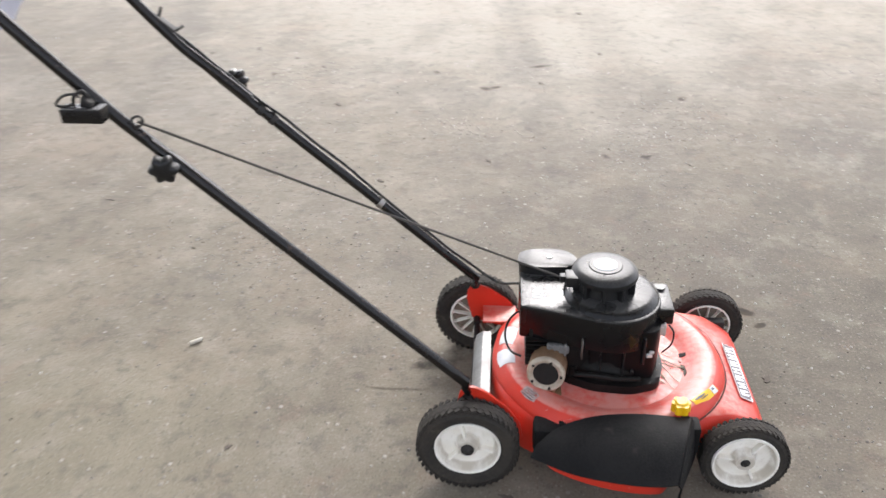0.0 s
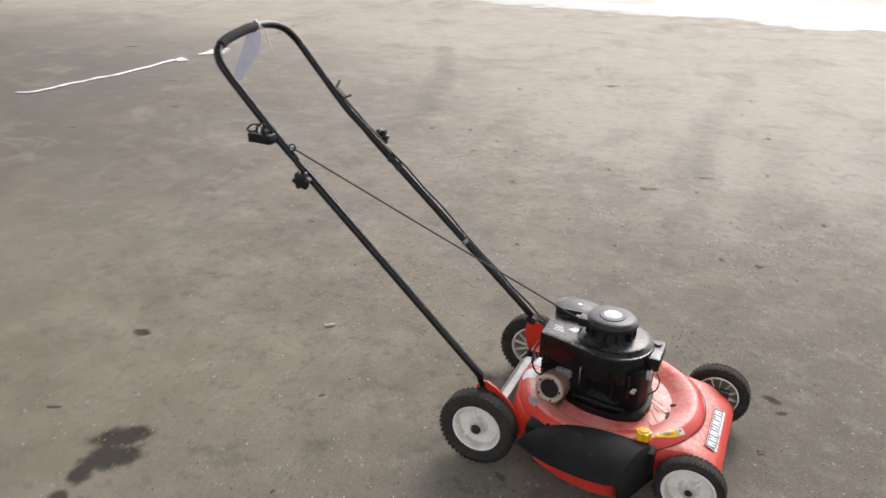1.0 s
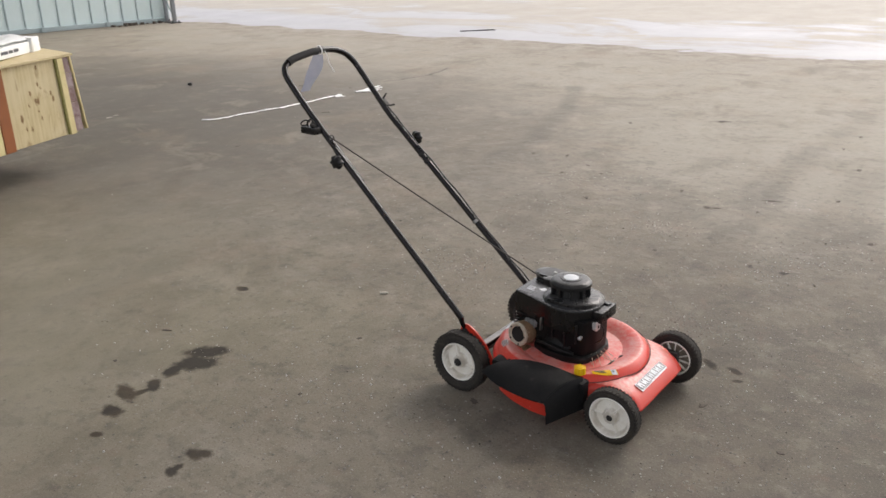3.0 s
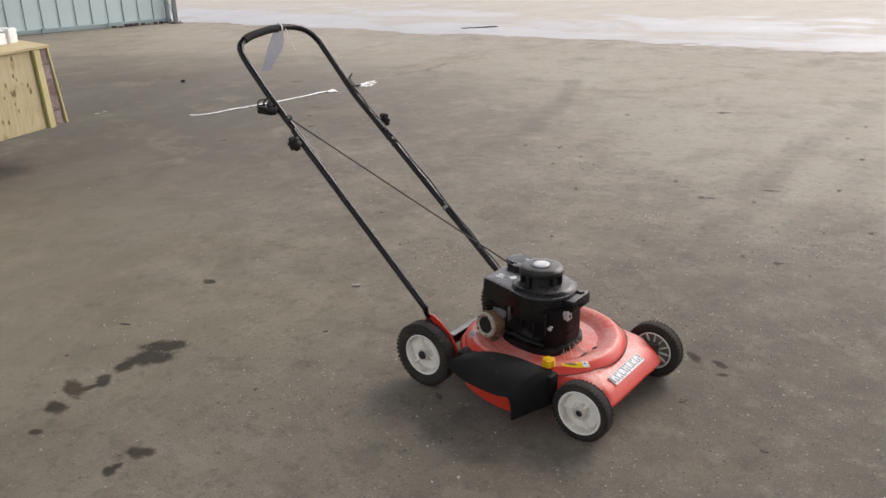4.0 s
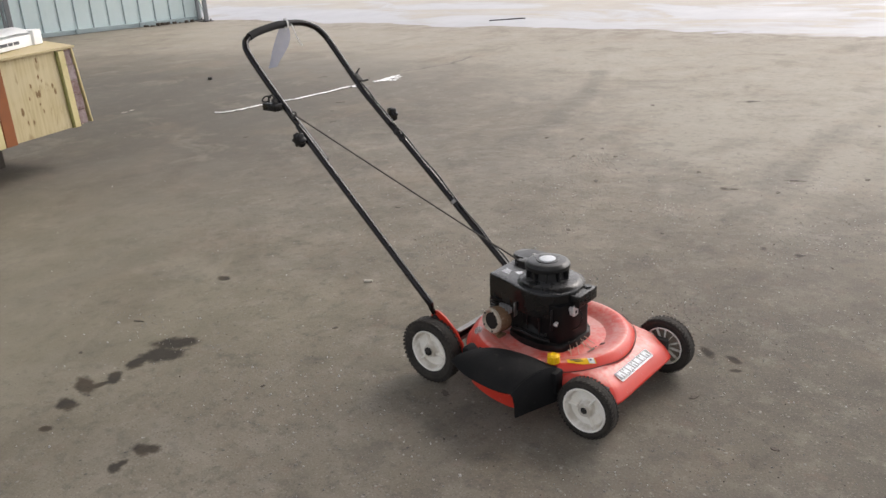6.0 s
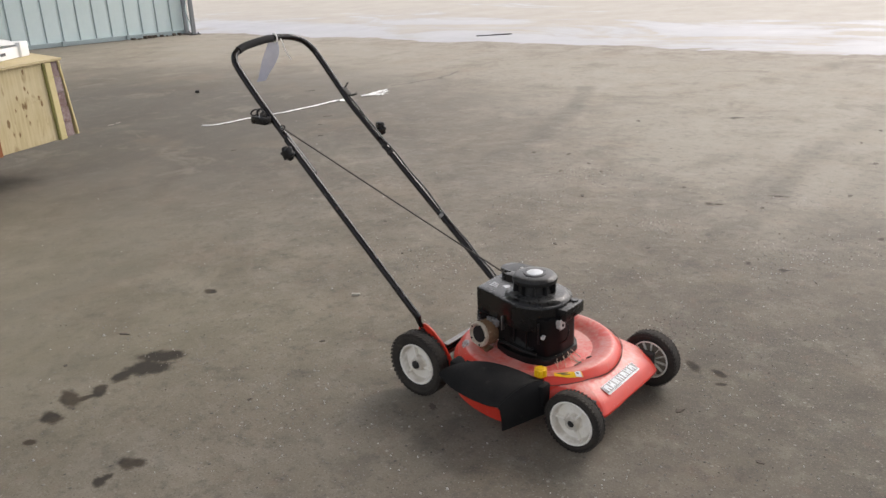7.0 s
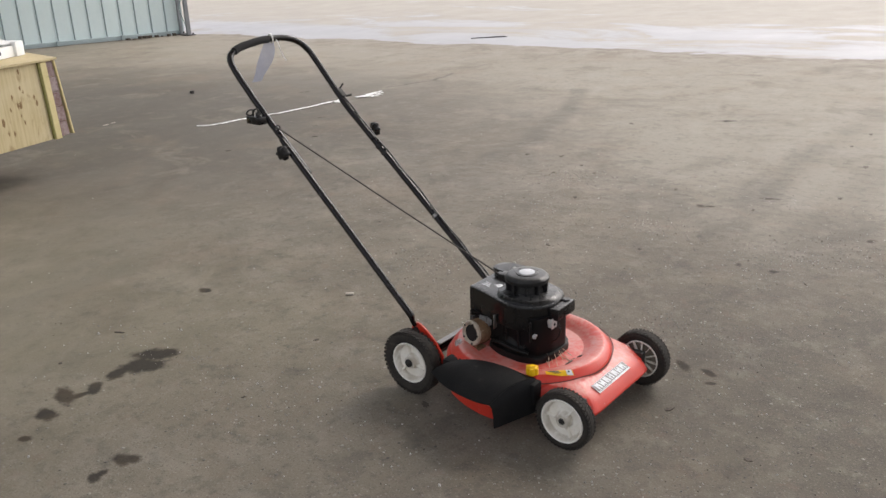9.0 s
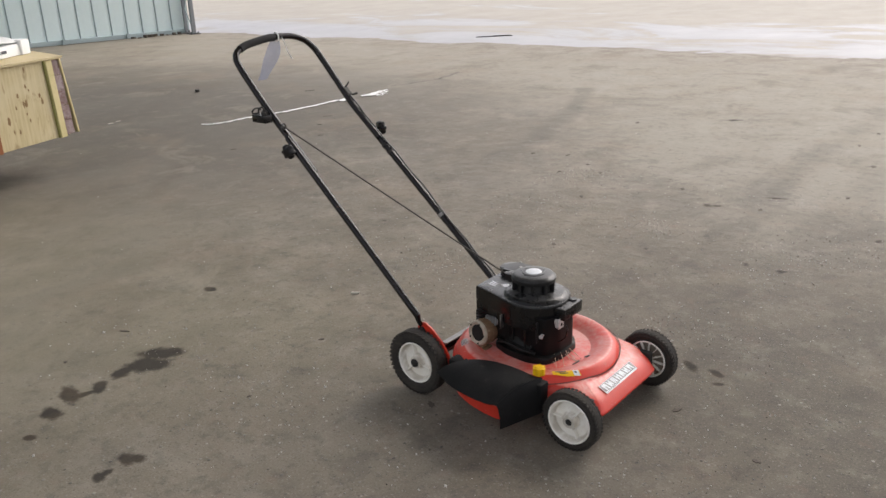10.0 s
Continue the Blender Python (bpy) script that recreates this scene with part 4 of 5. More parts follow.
# axle plates, rear baffle, brackets
def build_chassis():
    for sx, sy in ((0.30, -1), (0.305, 1)):
        bm = bmesh.new()
        box(bm, (sx - 0.035, sy * 0.19 - 0.012, 0.085), (sx + 0.03, sy * 0.19 + 0.012, 0.15), None, 0.005)
        rod(bm, (sx, sy * 0.18, 0.108), (sx, sy * 0.232, 0.108), 0.009, segs=10)
        part("axle_bracket", bm, M_IRON, mower)
    bm = bmesh.new()
    rod(bm, (-0.30, -0.215, 0.108), (-0.30, 0.215, 0.108), 0.008, segs=10)
    part("rear_axle", bm, M_IRON, mower)
    bm = bmesh.new()
    grid = [[(-0.300, y, 0.085), (-0.302, y, 0.115), (-0.297, y, 0.138), (-0.282, y, 0.150), (-0.262, y, 0.149)] for y in (-0.15, -0.05, 0.03, 0.11)]
    sheet(bm, grid, 0.003)
    part("rear_baffle", bm, M_GREY, mower, "grey sheet-metal rear baffle")
    for s, y, down in ((-1, -0.220, 0.0), (1, 0.222, 0.030)):
        bm = bmesh.new()
        # upright bracket plate, bent foot on the deck
        prof = [(-0.330, 0.205), (-0.324, 0.240), (-0.300, 0.253), (-0.266, 0.236), (-0.222, 0.196), (-0.192, 0.150), (-0.185, 0.100), (-0.235, 0.092), (-0.315, 0.12)]
        m = Matrix.Translation((0, y, 0)) @ pose(0, 0, 0, 90, 0, 0)
        slab(bm, round_outline([(a, b - down * (b - 0.09) / 0.16) for a, b in prof], 0.012), -0.003, 0.003, m)
        if s > 0:
            box(bm, (-0.285, y - 0.075, 0.150), (-0.20, y + 0.003, 0.156), pose(0, 0, 0, 0, 0, 0), 0.002)
        br = part("handle_bracket", bm, M_RED, mower, "red steel handle bracket", 30)
        bm = bmesh.new()
        rod(bm, (-0.307, y - 0.012, 0.221), (-0.307, y + 0.012, 0.221), 0.0085, segs=6)
        rod(bm, (-0.307, y - 0.005, 0.221), (-0.307, y + 0.005, 0.221), 0.0125, segs=16)
        part("bolt", bm, M_IRON, br)


build_chassis()


# engine
def build_engine():
    bm = bmesh.new()
    # crankcase and cylinder
    lathe(bm, [(0.0, 0.160), (0.105, 0.160), (0.108, 0.180), (0.106, 0.210), (0.102, 0.216), (0.098, 0.235), (0.0, 0.235)], Matrix.Translation((0.01, -0.01, 0)), 40)
    box(bm, (-0.10, -0.092, 0.195), (0.085, 0.08, 0.275), None, 0.008)
    box(bm, (-0.175, -0.072, 0.195), (-0.08, 0.06, 0.30), None, 0.006)
    for x, y, r in ((0.06, -0.085, 0.016), (-0.02, -0.098, 0.013), (-0.075, -0.092, 0.012), (0.095, -0.03, 0.014)):
        rod(bm, (x, y, 0.165), (x, y, 0.212), r, r * 0.8, 10)
    tube(bm, smooth_path([(-0.07, -0.112, 0.205), (-0.02, -0.124, 0.212), (0.03, -0.126, 0.206), (0.075, -0.115, 0.198)]), 0.006, 8)
    engine = part("engine", bm, M_BLOCK, mower, "greasy black small petrol engine", 30)
    for k in range(7):
        bm = bmesh.new()
        box(bm, (-0.182, -0.085, 0.205 + k * 0.011), (-0.09, 0.07, 0.209 + k * 0.011))
        part("cooling_fin", bm, M_BLOCK, engine, smooth=0)

    bm = bmesh.new()
    o = round_outline([(-0.10, -0.095), (-0.03, -0.128), (0.055, -0.136), (0.118, -0.114), (0.137, -0.05), (0.132, 0.05), (0.08, 0.10), (-0.02, 0.10), (-0.10, 0.07)], 0.02, 4)
    slab(bm, o, 0.161, 0.190, None, 0.010)
    part("crankcase_base", bm, M_BLOCK, mower, "grimy black crankcase base", 35)

    # side cover: the tall black skirt in front
    bm = bmesh.new()
    o = round_outline([(-0.045, -0.098), (0.02, -0.110), (0.104, -0.100), (0.124, -0.045), (0.126, 0.035), (0.09, 0.085), (0.0, 0.06)], 0.012, 3)
    slab(bm, o, 0.182, 0.318, None, 0.004)
    part("side_cover", bm, M_COVER, mower, "glossy black sheet cover", 35)

    # upright ribs, seam and bolts of the cover's face
    for x, y0, z0, z1, w in ((0.035, -0.1125, 0.200, 0.300, 0.004), (0.078, -0.1078, 0.235, 0.305, 0.006), (-0.015, -0.1075, 0.215, 0.268, 0.003)):
        bm = bmesh.new()
        box(bm, (x - w / 2, y0 - 0.003, z0), (x + w / 2, y0 + 0.006, z1), None, 0.0012, 1)
        part("cover_rib", bm, M_CAP, mower, "dusty upright rib of the cover", 35)
    for x, y, z in ((0.056, -0.111, 0.214), (-0.028, -0.106, 0.205), (0.012, -0.1135, 0.292)):
        bm = bmesh.new()
        rod(bm, (x, y + 0.006, z), (x, y - 0.004, z), 0.0042, 0.0036, 6)
        part("cover_bolt", bm, M_CAP, mower, "greasy hexagon bolt head", 30)

    # blower housing
    bm = bmesh.new()
    out = [(-0.1968, -0.045), (-0.1962, -0.062), (-0.186, -0.0665), (-0.12, -0.085), (-0.05, -0.108), (0.01, -0.120), (0.062, -0.108), (0.100, -0.075), (0.119, -0.025), (0.114, 0.03), (0.09, 0.075), (0.045, 0.104), (-0.02, 0.112), (-0.10, 0.112), (-0.183, 0.109), (-0.195, 0.106), (-0.1968, 0.092), (-0.1972, 0.02)]
    o = [(p.x, p.y) for p in smooth_path([(x, y, 0) for x, y in out + out[:1]], 3)][:-1]
    n = len(o)
    rings = []
    for z, s, lift in ((0.272, 1.0, 0.0), (0.346, 1.0, 0.0), (0.3508, 0.996, 0.0), (0.3538, 0.985, 0.0), (0.3548, 0.95, 0.0), (0.3556, 0.80, 0.0)):
        rings.append([bm.verts.new((-0.03 + (x + 0.03) * s, y * s, z)) for x, y in o])
    for a, b in zip(rings, rings[1:]):
        for k in range(n):
            bm.faces.new((a[k], a[(k + 1) % n], b[(k + 1) % n], b[k]))
    bm.faces.new(rings[-1])
    bm.faces.new(rings[0][::-1])
    # round shoulder under the starter
    lathe(bm, [(0.113, 0.335), (0.112, 0.348), (0.106, 0.358), (0.095, 0.365), (0.088, 0.367), (0.0, 0.367)], Matrix.Translation((0.008, -0.005, 0)), 48)
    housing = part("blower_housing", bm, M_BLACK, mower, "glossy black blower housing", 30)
    # pale diamond mark and bars of print on the lid of the housing
    bm = bmesh.new()
    slab(bm, [(-0.128, -0.012), (-0.106, -0.024), (-0.090, -0.006), (-0.112, 0.006)], 0.3553, 0.3562)
    part("diamond_mark", bm, M_LABEL, housing, "white diamond-shaped mark")
    for k in range(3):
        bm = bmesh.new()
        y = -0.030 + 0.011 * k
        slab(bm, [(-0.170, y), (-0.136 - 0.004 * k, y - 0.006), (-0.135 - 0.004 * k, y - 0.001), (-0.169, y + 0.005)], 0.3553, 0.3562)
        part("print_bar", bm, M_LABEL, housing, "pale bar of print")
    # raised air-cleaner lid at the back
    bm = bmesh.new()
    lid_out = [(-0.200, 0.070), (-0.160, 0.060), (-0.078, 0.064), (-0.062, 0.085), (-0.066, 0.128), (-0.110, 0.146), (-0.180, 0.142), (-0.203, 0.120)]
    slab(bm, round_outline([(-0.13 + (x + 0.13) * 0.95, 0.1 + (y - 0.1) * 0.93) for x, y in lid_out], 0.02), 0.335, 0.370)
    slab(bm, round_outline(lid_out, 0.02), 0.3705, 0.3790, None, 0.003)
    lid = part("air_cleaner_lid", bm, M_CAP, mower, "dusty dark plastic air cleaner lid")
    bm = bmesh.new()
    lathe(bm, [(0.0, 0.3818), (0.006, 0.3818), (0.0075, 0.3795), (0.0, 0.3785)], Matrix.Translation((-0.127, 0.105, 0)), 14)
    part("screw", bm, M_STEEL, lid)

    # recoil starter
    bm = bmesh.new()
    at = Matrix.Translation((-0.008, 0.004, -0.008))
    lathe(bm, [(0.084, 0.362), (0.083, 0.372), (0.060, 0.374), (0.054, 0.404), (0.0725, 0.407), (0.0745, 0.412), (0.0735, 0.419), (0.066, 0.4265), (0.058, 0.4290), (0.038, 0.4305), (0.036, 0.4328), (0.0, 0.4328)], at, 48)
    box(bm, (-0.098, -0.036, 0.386), (-0.066, 0.004, 0.412), None, 0.006)
    box(bm, (-0.110, -0.024, 0.394), (-0.096, -0.006, 0.408), None, 0.003)
    starter = part("recoil_starter", bm, M_CAP, mower, "dusty black pull-start housing", 30)
    vane = None
    for k in range(10):
        if vane is None:
            bm = bmesh.new()
            box(bm, (0.053, -0.0042, 0.3695), (0.0722, 0.0042, 0.410), None, 0.0015, 1)
            vane = part("vane", bm, M_CAP, starter, smooth=0)
        else:
            vane = new("vane", vane.data)
            vane.parent = starter
        vane.matrix_local = at @ Matrix.Rotation(radians(36 * k + 12), 4, "Z")
    bm = bmesh.new()
    lathe(bm, [(0.0, 0.4346), (0.0250, 0.4346), (0.0265, 0.4338), (0.0265, 0.432), (0.0, 0.432)], at, 32)
    part("round_label", bm, M_LABEL, starter, "round silver-white label")

    # small tank box on the front side with its metal bracket
    bm = bmesh.new()
    box(bm, (0.082, -0.052, 0.305), (0.146, 0.058, 0.345), None, 0.006)
    rod(bm, (0.125, 0.035, 0.343), (0.125, 0.035, 0.350), 0.012, segs=14)
    part("tank", bm, M_BLACK, mower, "small black plastic tank box")
    bm = bmesh.new()
    box(bm, (0.126, -0.060, 0.276), (0.130, -0.030, 0.312), None, 0.0015, 1)
    box(bm, (0.110, -0.0635, 0.282), (0.130, -0.0600, 0.312), None, 0.0015, 1)
    rod(bm, (0.118, -0.066, 0.302), (0.118, -0.062, 0.302), 0.006, segs=8)
    plate = part("bracket", bm, M_BARE, mower, "bare metal bracket")
    bm = bmesh.new()
    rod(bm, (0.1285, -0.045, 0.290), (0.1312, -0.045, 0.290), 0.0055, segs=10)
    part("bolt_hole", bm, M_SOOT_HOLE, plate)
    bm = bmesh.new()
    tube(bm, smooth_path([(0.140, -0.038, 0.295), (0.152, -0.045, 0.278), (0.148, -0.052, 0.250), (0.128, -0.06, 0.232)]), 0.0020, 8)
    part("spark_lead", bm, M_BLACK, mower)
    bm = bmesh.new()
    tube(bm, smooth_path([(-0.185, 0.01, 0.292), (-0.206, 0.0, 0.288), (-0.224, -0.008, 0.264), (-0.228, -0.02, 0.232), (-0.214, -0.035, 0.205), (-0.190, -0.045, 0.198)]), 0.0026, 8)
    part("fuel_line", bm, M_CAP, mower, "thin black rubber fuel line")
    bm = bmesh.new()
    box(bm, (0.084, -0.108, 0.252), (0.098, -0.100, 0.262), pose(0, 0, 0), 0.002, 1)
    box(bm, (0.090, -0.107, 0.262), (0.101, -0.100, 0.268), pose(0, 0, 0), 0.001, 1)
    part("maker_plate", bm, M_BARE, mower, "small bright metal plate")
    bm = bmesh.new()
    box(bm, (-0.06, -0.118, 0.25), (-0.057, -0.10, 0.30), None, 0.001, 1)
    part("edge_strip", bm, M_STEEL, mower, "thin metal edge strip")
    bm = bmesh.new()
    box(bm, (-0.135, -0.096, 0.246), (-0.085, -0.078, 0.268), None, 0.003, 1)
    for k in range(4):
        box(bm, (-0.132 + k * 0.012, -0.100, 0.244), (-0.127 + k * 0.012, -0.09, 0.274), None, 0.001, 1)
    part("cylinder_fins", bm, M_GREY, mower, "dull aluminium cylinder fins")

    # muffler
    m = Matrix.Translation((-0.137, -0.136, 0.222)) @ Vector((-0.18, -0.97, 0.10)).to_track_quat("Z", "Y").to_matrix().to_4x4()
    bm = bmesh.new()
    lathe(bm, [(0.0, -0.055), (0.038, -0.055), (0.0425, -0.050), (0.0435, -0.004), (0.042, 0.0), (0.0, 0.0)], m, 36)
    rod(bm, m @ Vector((0.0, 0, -0.09)), m @ Vector((0, 0, -0.05)), 0.016, segs=12)
    muffler = part("muffler", bm, M_RUST, mower, "rusty brown round muffler")
    bm = bmesh.new()
    lathe(bm, [(0.0435, -0.006), (0.0425, 0.004), (0.038, 0.0070), (0.0315, 0.0050), (0.0285, 0.001), (0.0285, -0.002)], m, 36)
    ring = part("end_ring", bm, M_ASH, muffler, "heat-bleached cream end ring")
    bm = bmesh.new()
    lathe(bm, [(0.0, 0.0015), (0.010, 0.0015), (0.0285, 0.0012), (0.0285, -0.001), (0.0, -0.001)], m, 24)
    for k in range(5):
        c = m @ Vector((0.035 * math.cos(k * 1.2566), 0.035 * math.sin(k * 1.2566), 0.004))
        rod(bm, c, m @ Vector((0.035 * math.cos(k * 1.2566), 0.035 * math.sin(k * 1.2566), 0.0078)), 0.0035, segs=8)
    part("outlet", bm, M_SOOT_HOLE, muffler, "sooty outlet")
    bm = bmesh.new()
    box(bm, (-0.165, -0.150, 0.168), (-0.100, -0.105, 0.175), None, 0.002, 1)
    box(bm, (-0.155, -0.146, 0.172), (-0.112, -0.115, 0.186), None, 0.004, 1)
    part("muffler_bracket", bm, M_RUST, mower, "rusty bracket under the muffler")


build_engine()


def build_grass():
    """Dry clippings caught between engine and deck."""
    rnd = random.Random(21)
    clip = thing("dry_grass", "pale dry grass clippings caught on the mower deck", "grass")
    for k in range(11):
        a = radians(-34 + 3.6 * k + rnd.uniform(-2, 2))
        lean = a + rnd.uniform(-0.5, 0.25)
        long = rnd.uniform(0.022, 0.062)
        pts = []
        for q in range(5):
            f = q / 4
            r = 0.122 + long * f
            ang = a + (lean - a) * f * long / 0.16
            z = 0.1625 + 0.028 * (1 - f) * (0.5 + 0.5 * math.sin(k * 2.1)) + 0.45 * max(0.0, r - 0.160) + 0.0015
            pts.append((DOME[0] + r * math.cos(ang), DOME[1] + r * math.sin(ang), z))
        bm = bmesh.new()
        tube(bm, smooth_path(pts, 4), 0.0010, 6)
        part("blade", bm, M_STRAW, clip)
    for a, r, size in ((-9, 0.176, 0.010), (-2, 0.168, 0.008), (-16, 0.183, 0.009), (2, 0.150, 0.010)):
        bm = bmesh.new()
        ragged(bm, 0, 0, size, size * 0.5, a * 7, 0.0, 0.0025, a + 90, 9, 0.45)
        bm.transform(pose(DOME[0] + r * math.cos(radians(a)), DOME[1] + r * math.sin(radians(a)), 0.1628 + 0.44 * max(0.0, r - 0.160), 0, -22 if r > 0.165 else -4, 0))
        part("leaf_bit", bm, M_LITTER, clip, "dark scrap of leaf", 0)


build_grass()


# discharge flap
def build_flap():
    bm = bmesh.new()
    outer = smooth_path([(-0.172, -0.314, 0.142), (-0.09, -0.352, 0.138), (0.00, -0.380, 0.145), (0.075, -0.392, 0.152), (0.118, -0.390, 0.158)], 4)
    inner = smooth_path([(-0.160, -0.292, 0.158), (-0.110, -0.258, 0.180), (-0.03, -0.240, 0.198), (0.07, -0.234, 0.202), (0.168, -0.230, 0.190)], 4)
    grid = []
    for i, (a, b) in enumerate(zip(outer, inner)):
        row = []
        for k in range(7):
            t = k / 6
            p = a.lerp(b, t)
            p.z += 0.020 * math.sin(math.pi * t) * min(1.0, i / 6)
            row.append(p)
        grid.append(row)
    sheet(bm, grid, 0.004)
    flap = part("discharge_flap", bm, M_FLAP, mower, "scuffed black plastic discharge flap", 40)
    bm = bmesh.new()
    top = [grid[-1][k] for k in range(7)]
    low = [(0.121 + 0.0115 * k, -0.374 + 0.0245 * k, 0.070 + 0.0025 * k) for k in range(7)]
    rows = []
    for k in range(7):
        a, b = Vector(top[k]) + Vector((0.0, 0, -0.002)), Vector(low[k])
        rows.append([a, a.lerp(b, 0.12) + Vector((0.006, 0, 0)), a.lerp(b, 0.5) + Vector((0.006, 0, 0)), b])
    sheet(bm, rows, 0.004)
    part("end_wall", bm, M_FLAP, flap, "black hanging end wall of the flap", 40)
    bm = bmesh.new()
    rod(bm, (-0.11, -0.240, 0.168), (0.168, -0.218, 0.176), 0.010, segs=12)
    box(bm, (0.155, -0.255, 0.11), (0.19, -0.21, 0.182), None, 0.010)
    box(bm, (-0.165, -0.266, 0.105), (-0.088, -0.212, 0.172), None, 0.012)
    part("hinge", bm, M_FLAP, flap)
    bm = bmesh.new()
    at = Vector((0.150, -0.206, 0.188))
    for k in range(6):
        a = k * math.pi / 3
        c = at + Vector((0.013 * math.cos(a), 0.013 * math.sin(a), 0))
        rod(bm, c + Vector((0, 0, 0.004)), c + Vector((0, 0, 0.025)), 0.0085, 0.0078, 10)
    lathe(bm, [(0.0, 0.0), (0.0145, 0.0), (0.015, 0.025), (0.011, 0.029), (0.0, 0.0295)], Matrix.Translation(at), 18)
    part("yellow_knob", bm, M_YELLOW, mower, "bright yellow lobed plastic knob")


build_flap()


# handle
NEAR_LOW, NEAR_BEND, NEAR_TOP = Vector((-0.311, -0.240, 0.279)), Vector((-0.923, -0.249, 0.860)), Vector((-1.094, -0.254, 1.052))
FAR_LOW, FAR_BEND, FAR_TOP = Vector((-0.302, 0.184, 0.264)), Vector((-0.950, 0.152, 0.868)), Vector((-1.090, 0.130, 1.050))


def star_knob(bm, at, out, r=0.021, lobes=6):
    """A lobed hand knob on its bolt."""
    m = Matrix.Translation(at) @ Vector(out).to_track_quat("Z", "Y").to_matrix().to_4x4()
    n = lobes * 10
    rings = []
    for z, k in ((0.0, 0.80), (0.003, 0.95), (0.006, 1.0), (0.020, 1.0), (0.024, 0.92), (0.027, 0.70)):
        rings.append([bm.verts.new(m @ Vector((k * r * (0.96 + 0.15 * math.cos(lobes * a)) * math.cos(a), k * r * (0.96 + 0.15 * math.cos(lobes * a)) * math.sin(a), z))) for a in [2 * math.pi * q / n for q in range(n)]])
    for a, b in zip(rings, rings[1:]):
        for k in range(n):
            bm.faces.new((a[k], a[(k + 1) % n], b[(k + 1) % n], b[k]))
    bm.faces.new(rings[0][::-1])
    bm.faces.new(rings[-1])
    rod(bm, m @ Vector((0, 0, -0.03)), m @ Vector((0, 0, 0.004)), 0.004, segs=8)


def build_handle():
    r = 0.0118
    lower = None
    for low, bend, side in ((NEAR_LOW, NEAR_BEND, -1), (FAR_LOW, FAR_BEND, 1)):
        d = bend - low
        bm = bmesh.new()
        foot = Vector((-0.306, low.y - 0.010 * side, 0.240))
        end = low + d * 0.93
        tube(bm, [foot, foot.lerp(low, 0.5) + Vector((-0.004, 0, 0.0)), low, low + d * 0.05, low + d * 0.4, end - d * 0.06, end], [r * 0.62, r * 0.75, r, r, r, r, r * 0.8], 14)
        part("lower_handle", bm, M_TUBE, mower, "chipped black lower handle tube")
    # upper loop, fixed on the inner side of the lower tubes
    dn, df = NEAR_BEND - NEAR_LOW, FAR_BEND - FAR_LOW
    inn, inf = Vector((-0.006, 0.016, -0.004)), Vector((0.006, -0.010, 0.006))
    n0, f0 = NEAR_LOW + dn * 0.74 + inn, FAR_LOW + df * 0.80 + inf
    pts = [n0, NEAR_LOW + dn * 0.86 + inn, NEAR_BEND + inn * 0.7, NEAR_BEND.lerp(NEAR_TOP, 0.5), NEAR_TOP, (-1.120, -0.247, 1.086), (-1.134, -0.224, 1.106), (-1.139, -0.176, 1.123), (-1.141, -0.078, 1.136), (-1.143, -0.007, 1.137),
           (-1.138, 0.049, 1.130), (-1.127, 0.092, 1.112), (-1.111, 0.118, 1.083), FAR_TOP, FAR_BEND.lerp(FAR_TOP, 0.5), FAR_BEND + inf * 0.7, FAR_LOW + df * 0.9 + inf, f0]
    bm = bmesh.new()
    tube(bm, smooth_path(pts, 4), r, 14)
    upper = part("upper_handle", bm, M_TUBE, mower, "black upper handle loop")
    bm = bmesh.new()
    tube(bm, smooth_path([(-1.135, -0.214, 1.111), (-1.139, -0.176, 1.123), (-1.141, -0.09, 1.1353), (-1.1415, -0.05, 1.1365)], 4), 0.0142, 16)
    part("grip", bm, M_GRIP, upper, "black foam grip")
    # knobs and clamps
    bm = bmesh.new()
    star_knob(bm, (-0.854, -0.258, 0.780), (0.10, -0.97, -0.15), 0.025)
    part("handle_knob", bm, M_CAP, mower, "grey-black lobed clamp knob")
    bm = bmesh.new()
    star_knob(bm, (-0.858, 0.192, 0.776), (0.3, 0.93, 0.1), 0.025)
    part("handle_knob", bm, M_BLACK, mower, "black lobed clamp knob")
    # black block with wire loops on the outer side
    at = NEAR_LOW + dn * 1.06
    bm = bmesh.new()
    m = Matrix.Translation((at.x - 0.008, at.y - 0.026, at.z - 0.010)) @ pose(0, 0, 0, 0, 0, 0)
    box(bm, (-0.040, -0.018, -0.013), (0.034, 0.014, 0.014), m, 0.004)
    control = part("control_block", bm, M_BLACK, mower, "black plastic control block hanging from the tube")
    bm = bmesh.new()
    ring = [(0.019 * math.cos(a) * (1 + 0.15 * math.sin(2 * a)), 0.010 * math.sin(a) + 0.004 * math.cos(a)) for a in [k * math.pi / 6 for k in range(11)]]
    tube(bm, [(at.x - 0.034 + u, at.y - 0.032 + 0.2 * u, at.z + 0.016 + v) for u, v in ring], 0.0026, 8)
    tube(bm, smooth_path([(at.x - 0.028, at.y - 0.026, at.z + 0.004), (at.x - 0.022, at.y - 0.030, at.z + 0.022), (at.x - 0.010, at.y - 0.024, at.z + 0.030), (at.x - 0.003, at.y - 0.020, at.z + 0.020), (at.x - 0.008, at.y - 0.018, at.z + 0.004)]), 0.0032, 8)
    tube(bm, smooth_path([(at.x - 0.016, at.y - 0.022, at.z + 0.003), (at.x - 0.012, at.y - 0.014, at.z + 0.016), at]), 0.0042, 8)
    box(bm, (-0.010, -0.008, 0.0), (0.008, 0.006, 0.012), Matrix.Translation((at.x - 0.004, at.y - 0.022, at.z + 0.004)) @ pose(0, 0, 0, 10, 30, 0), 0.002, 1)
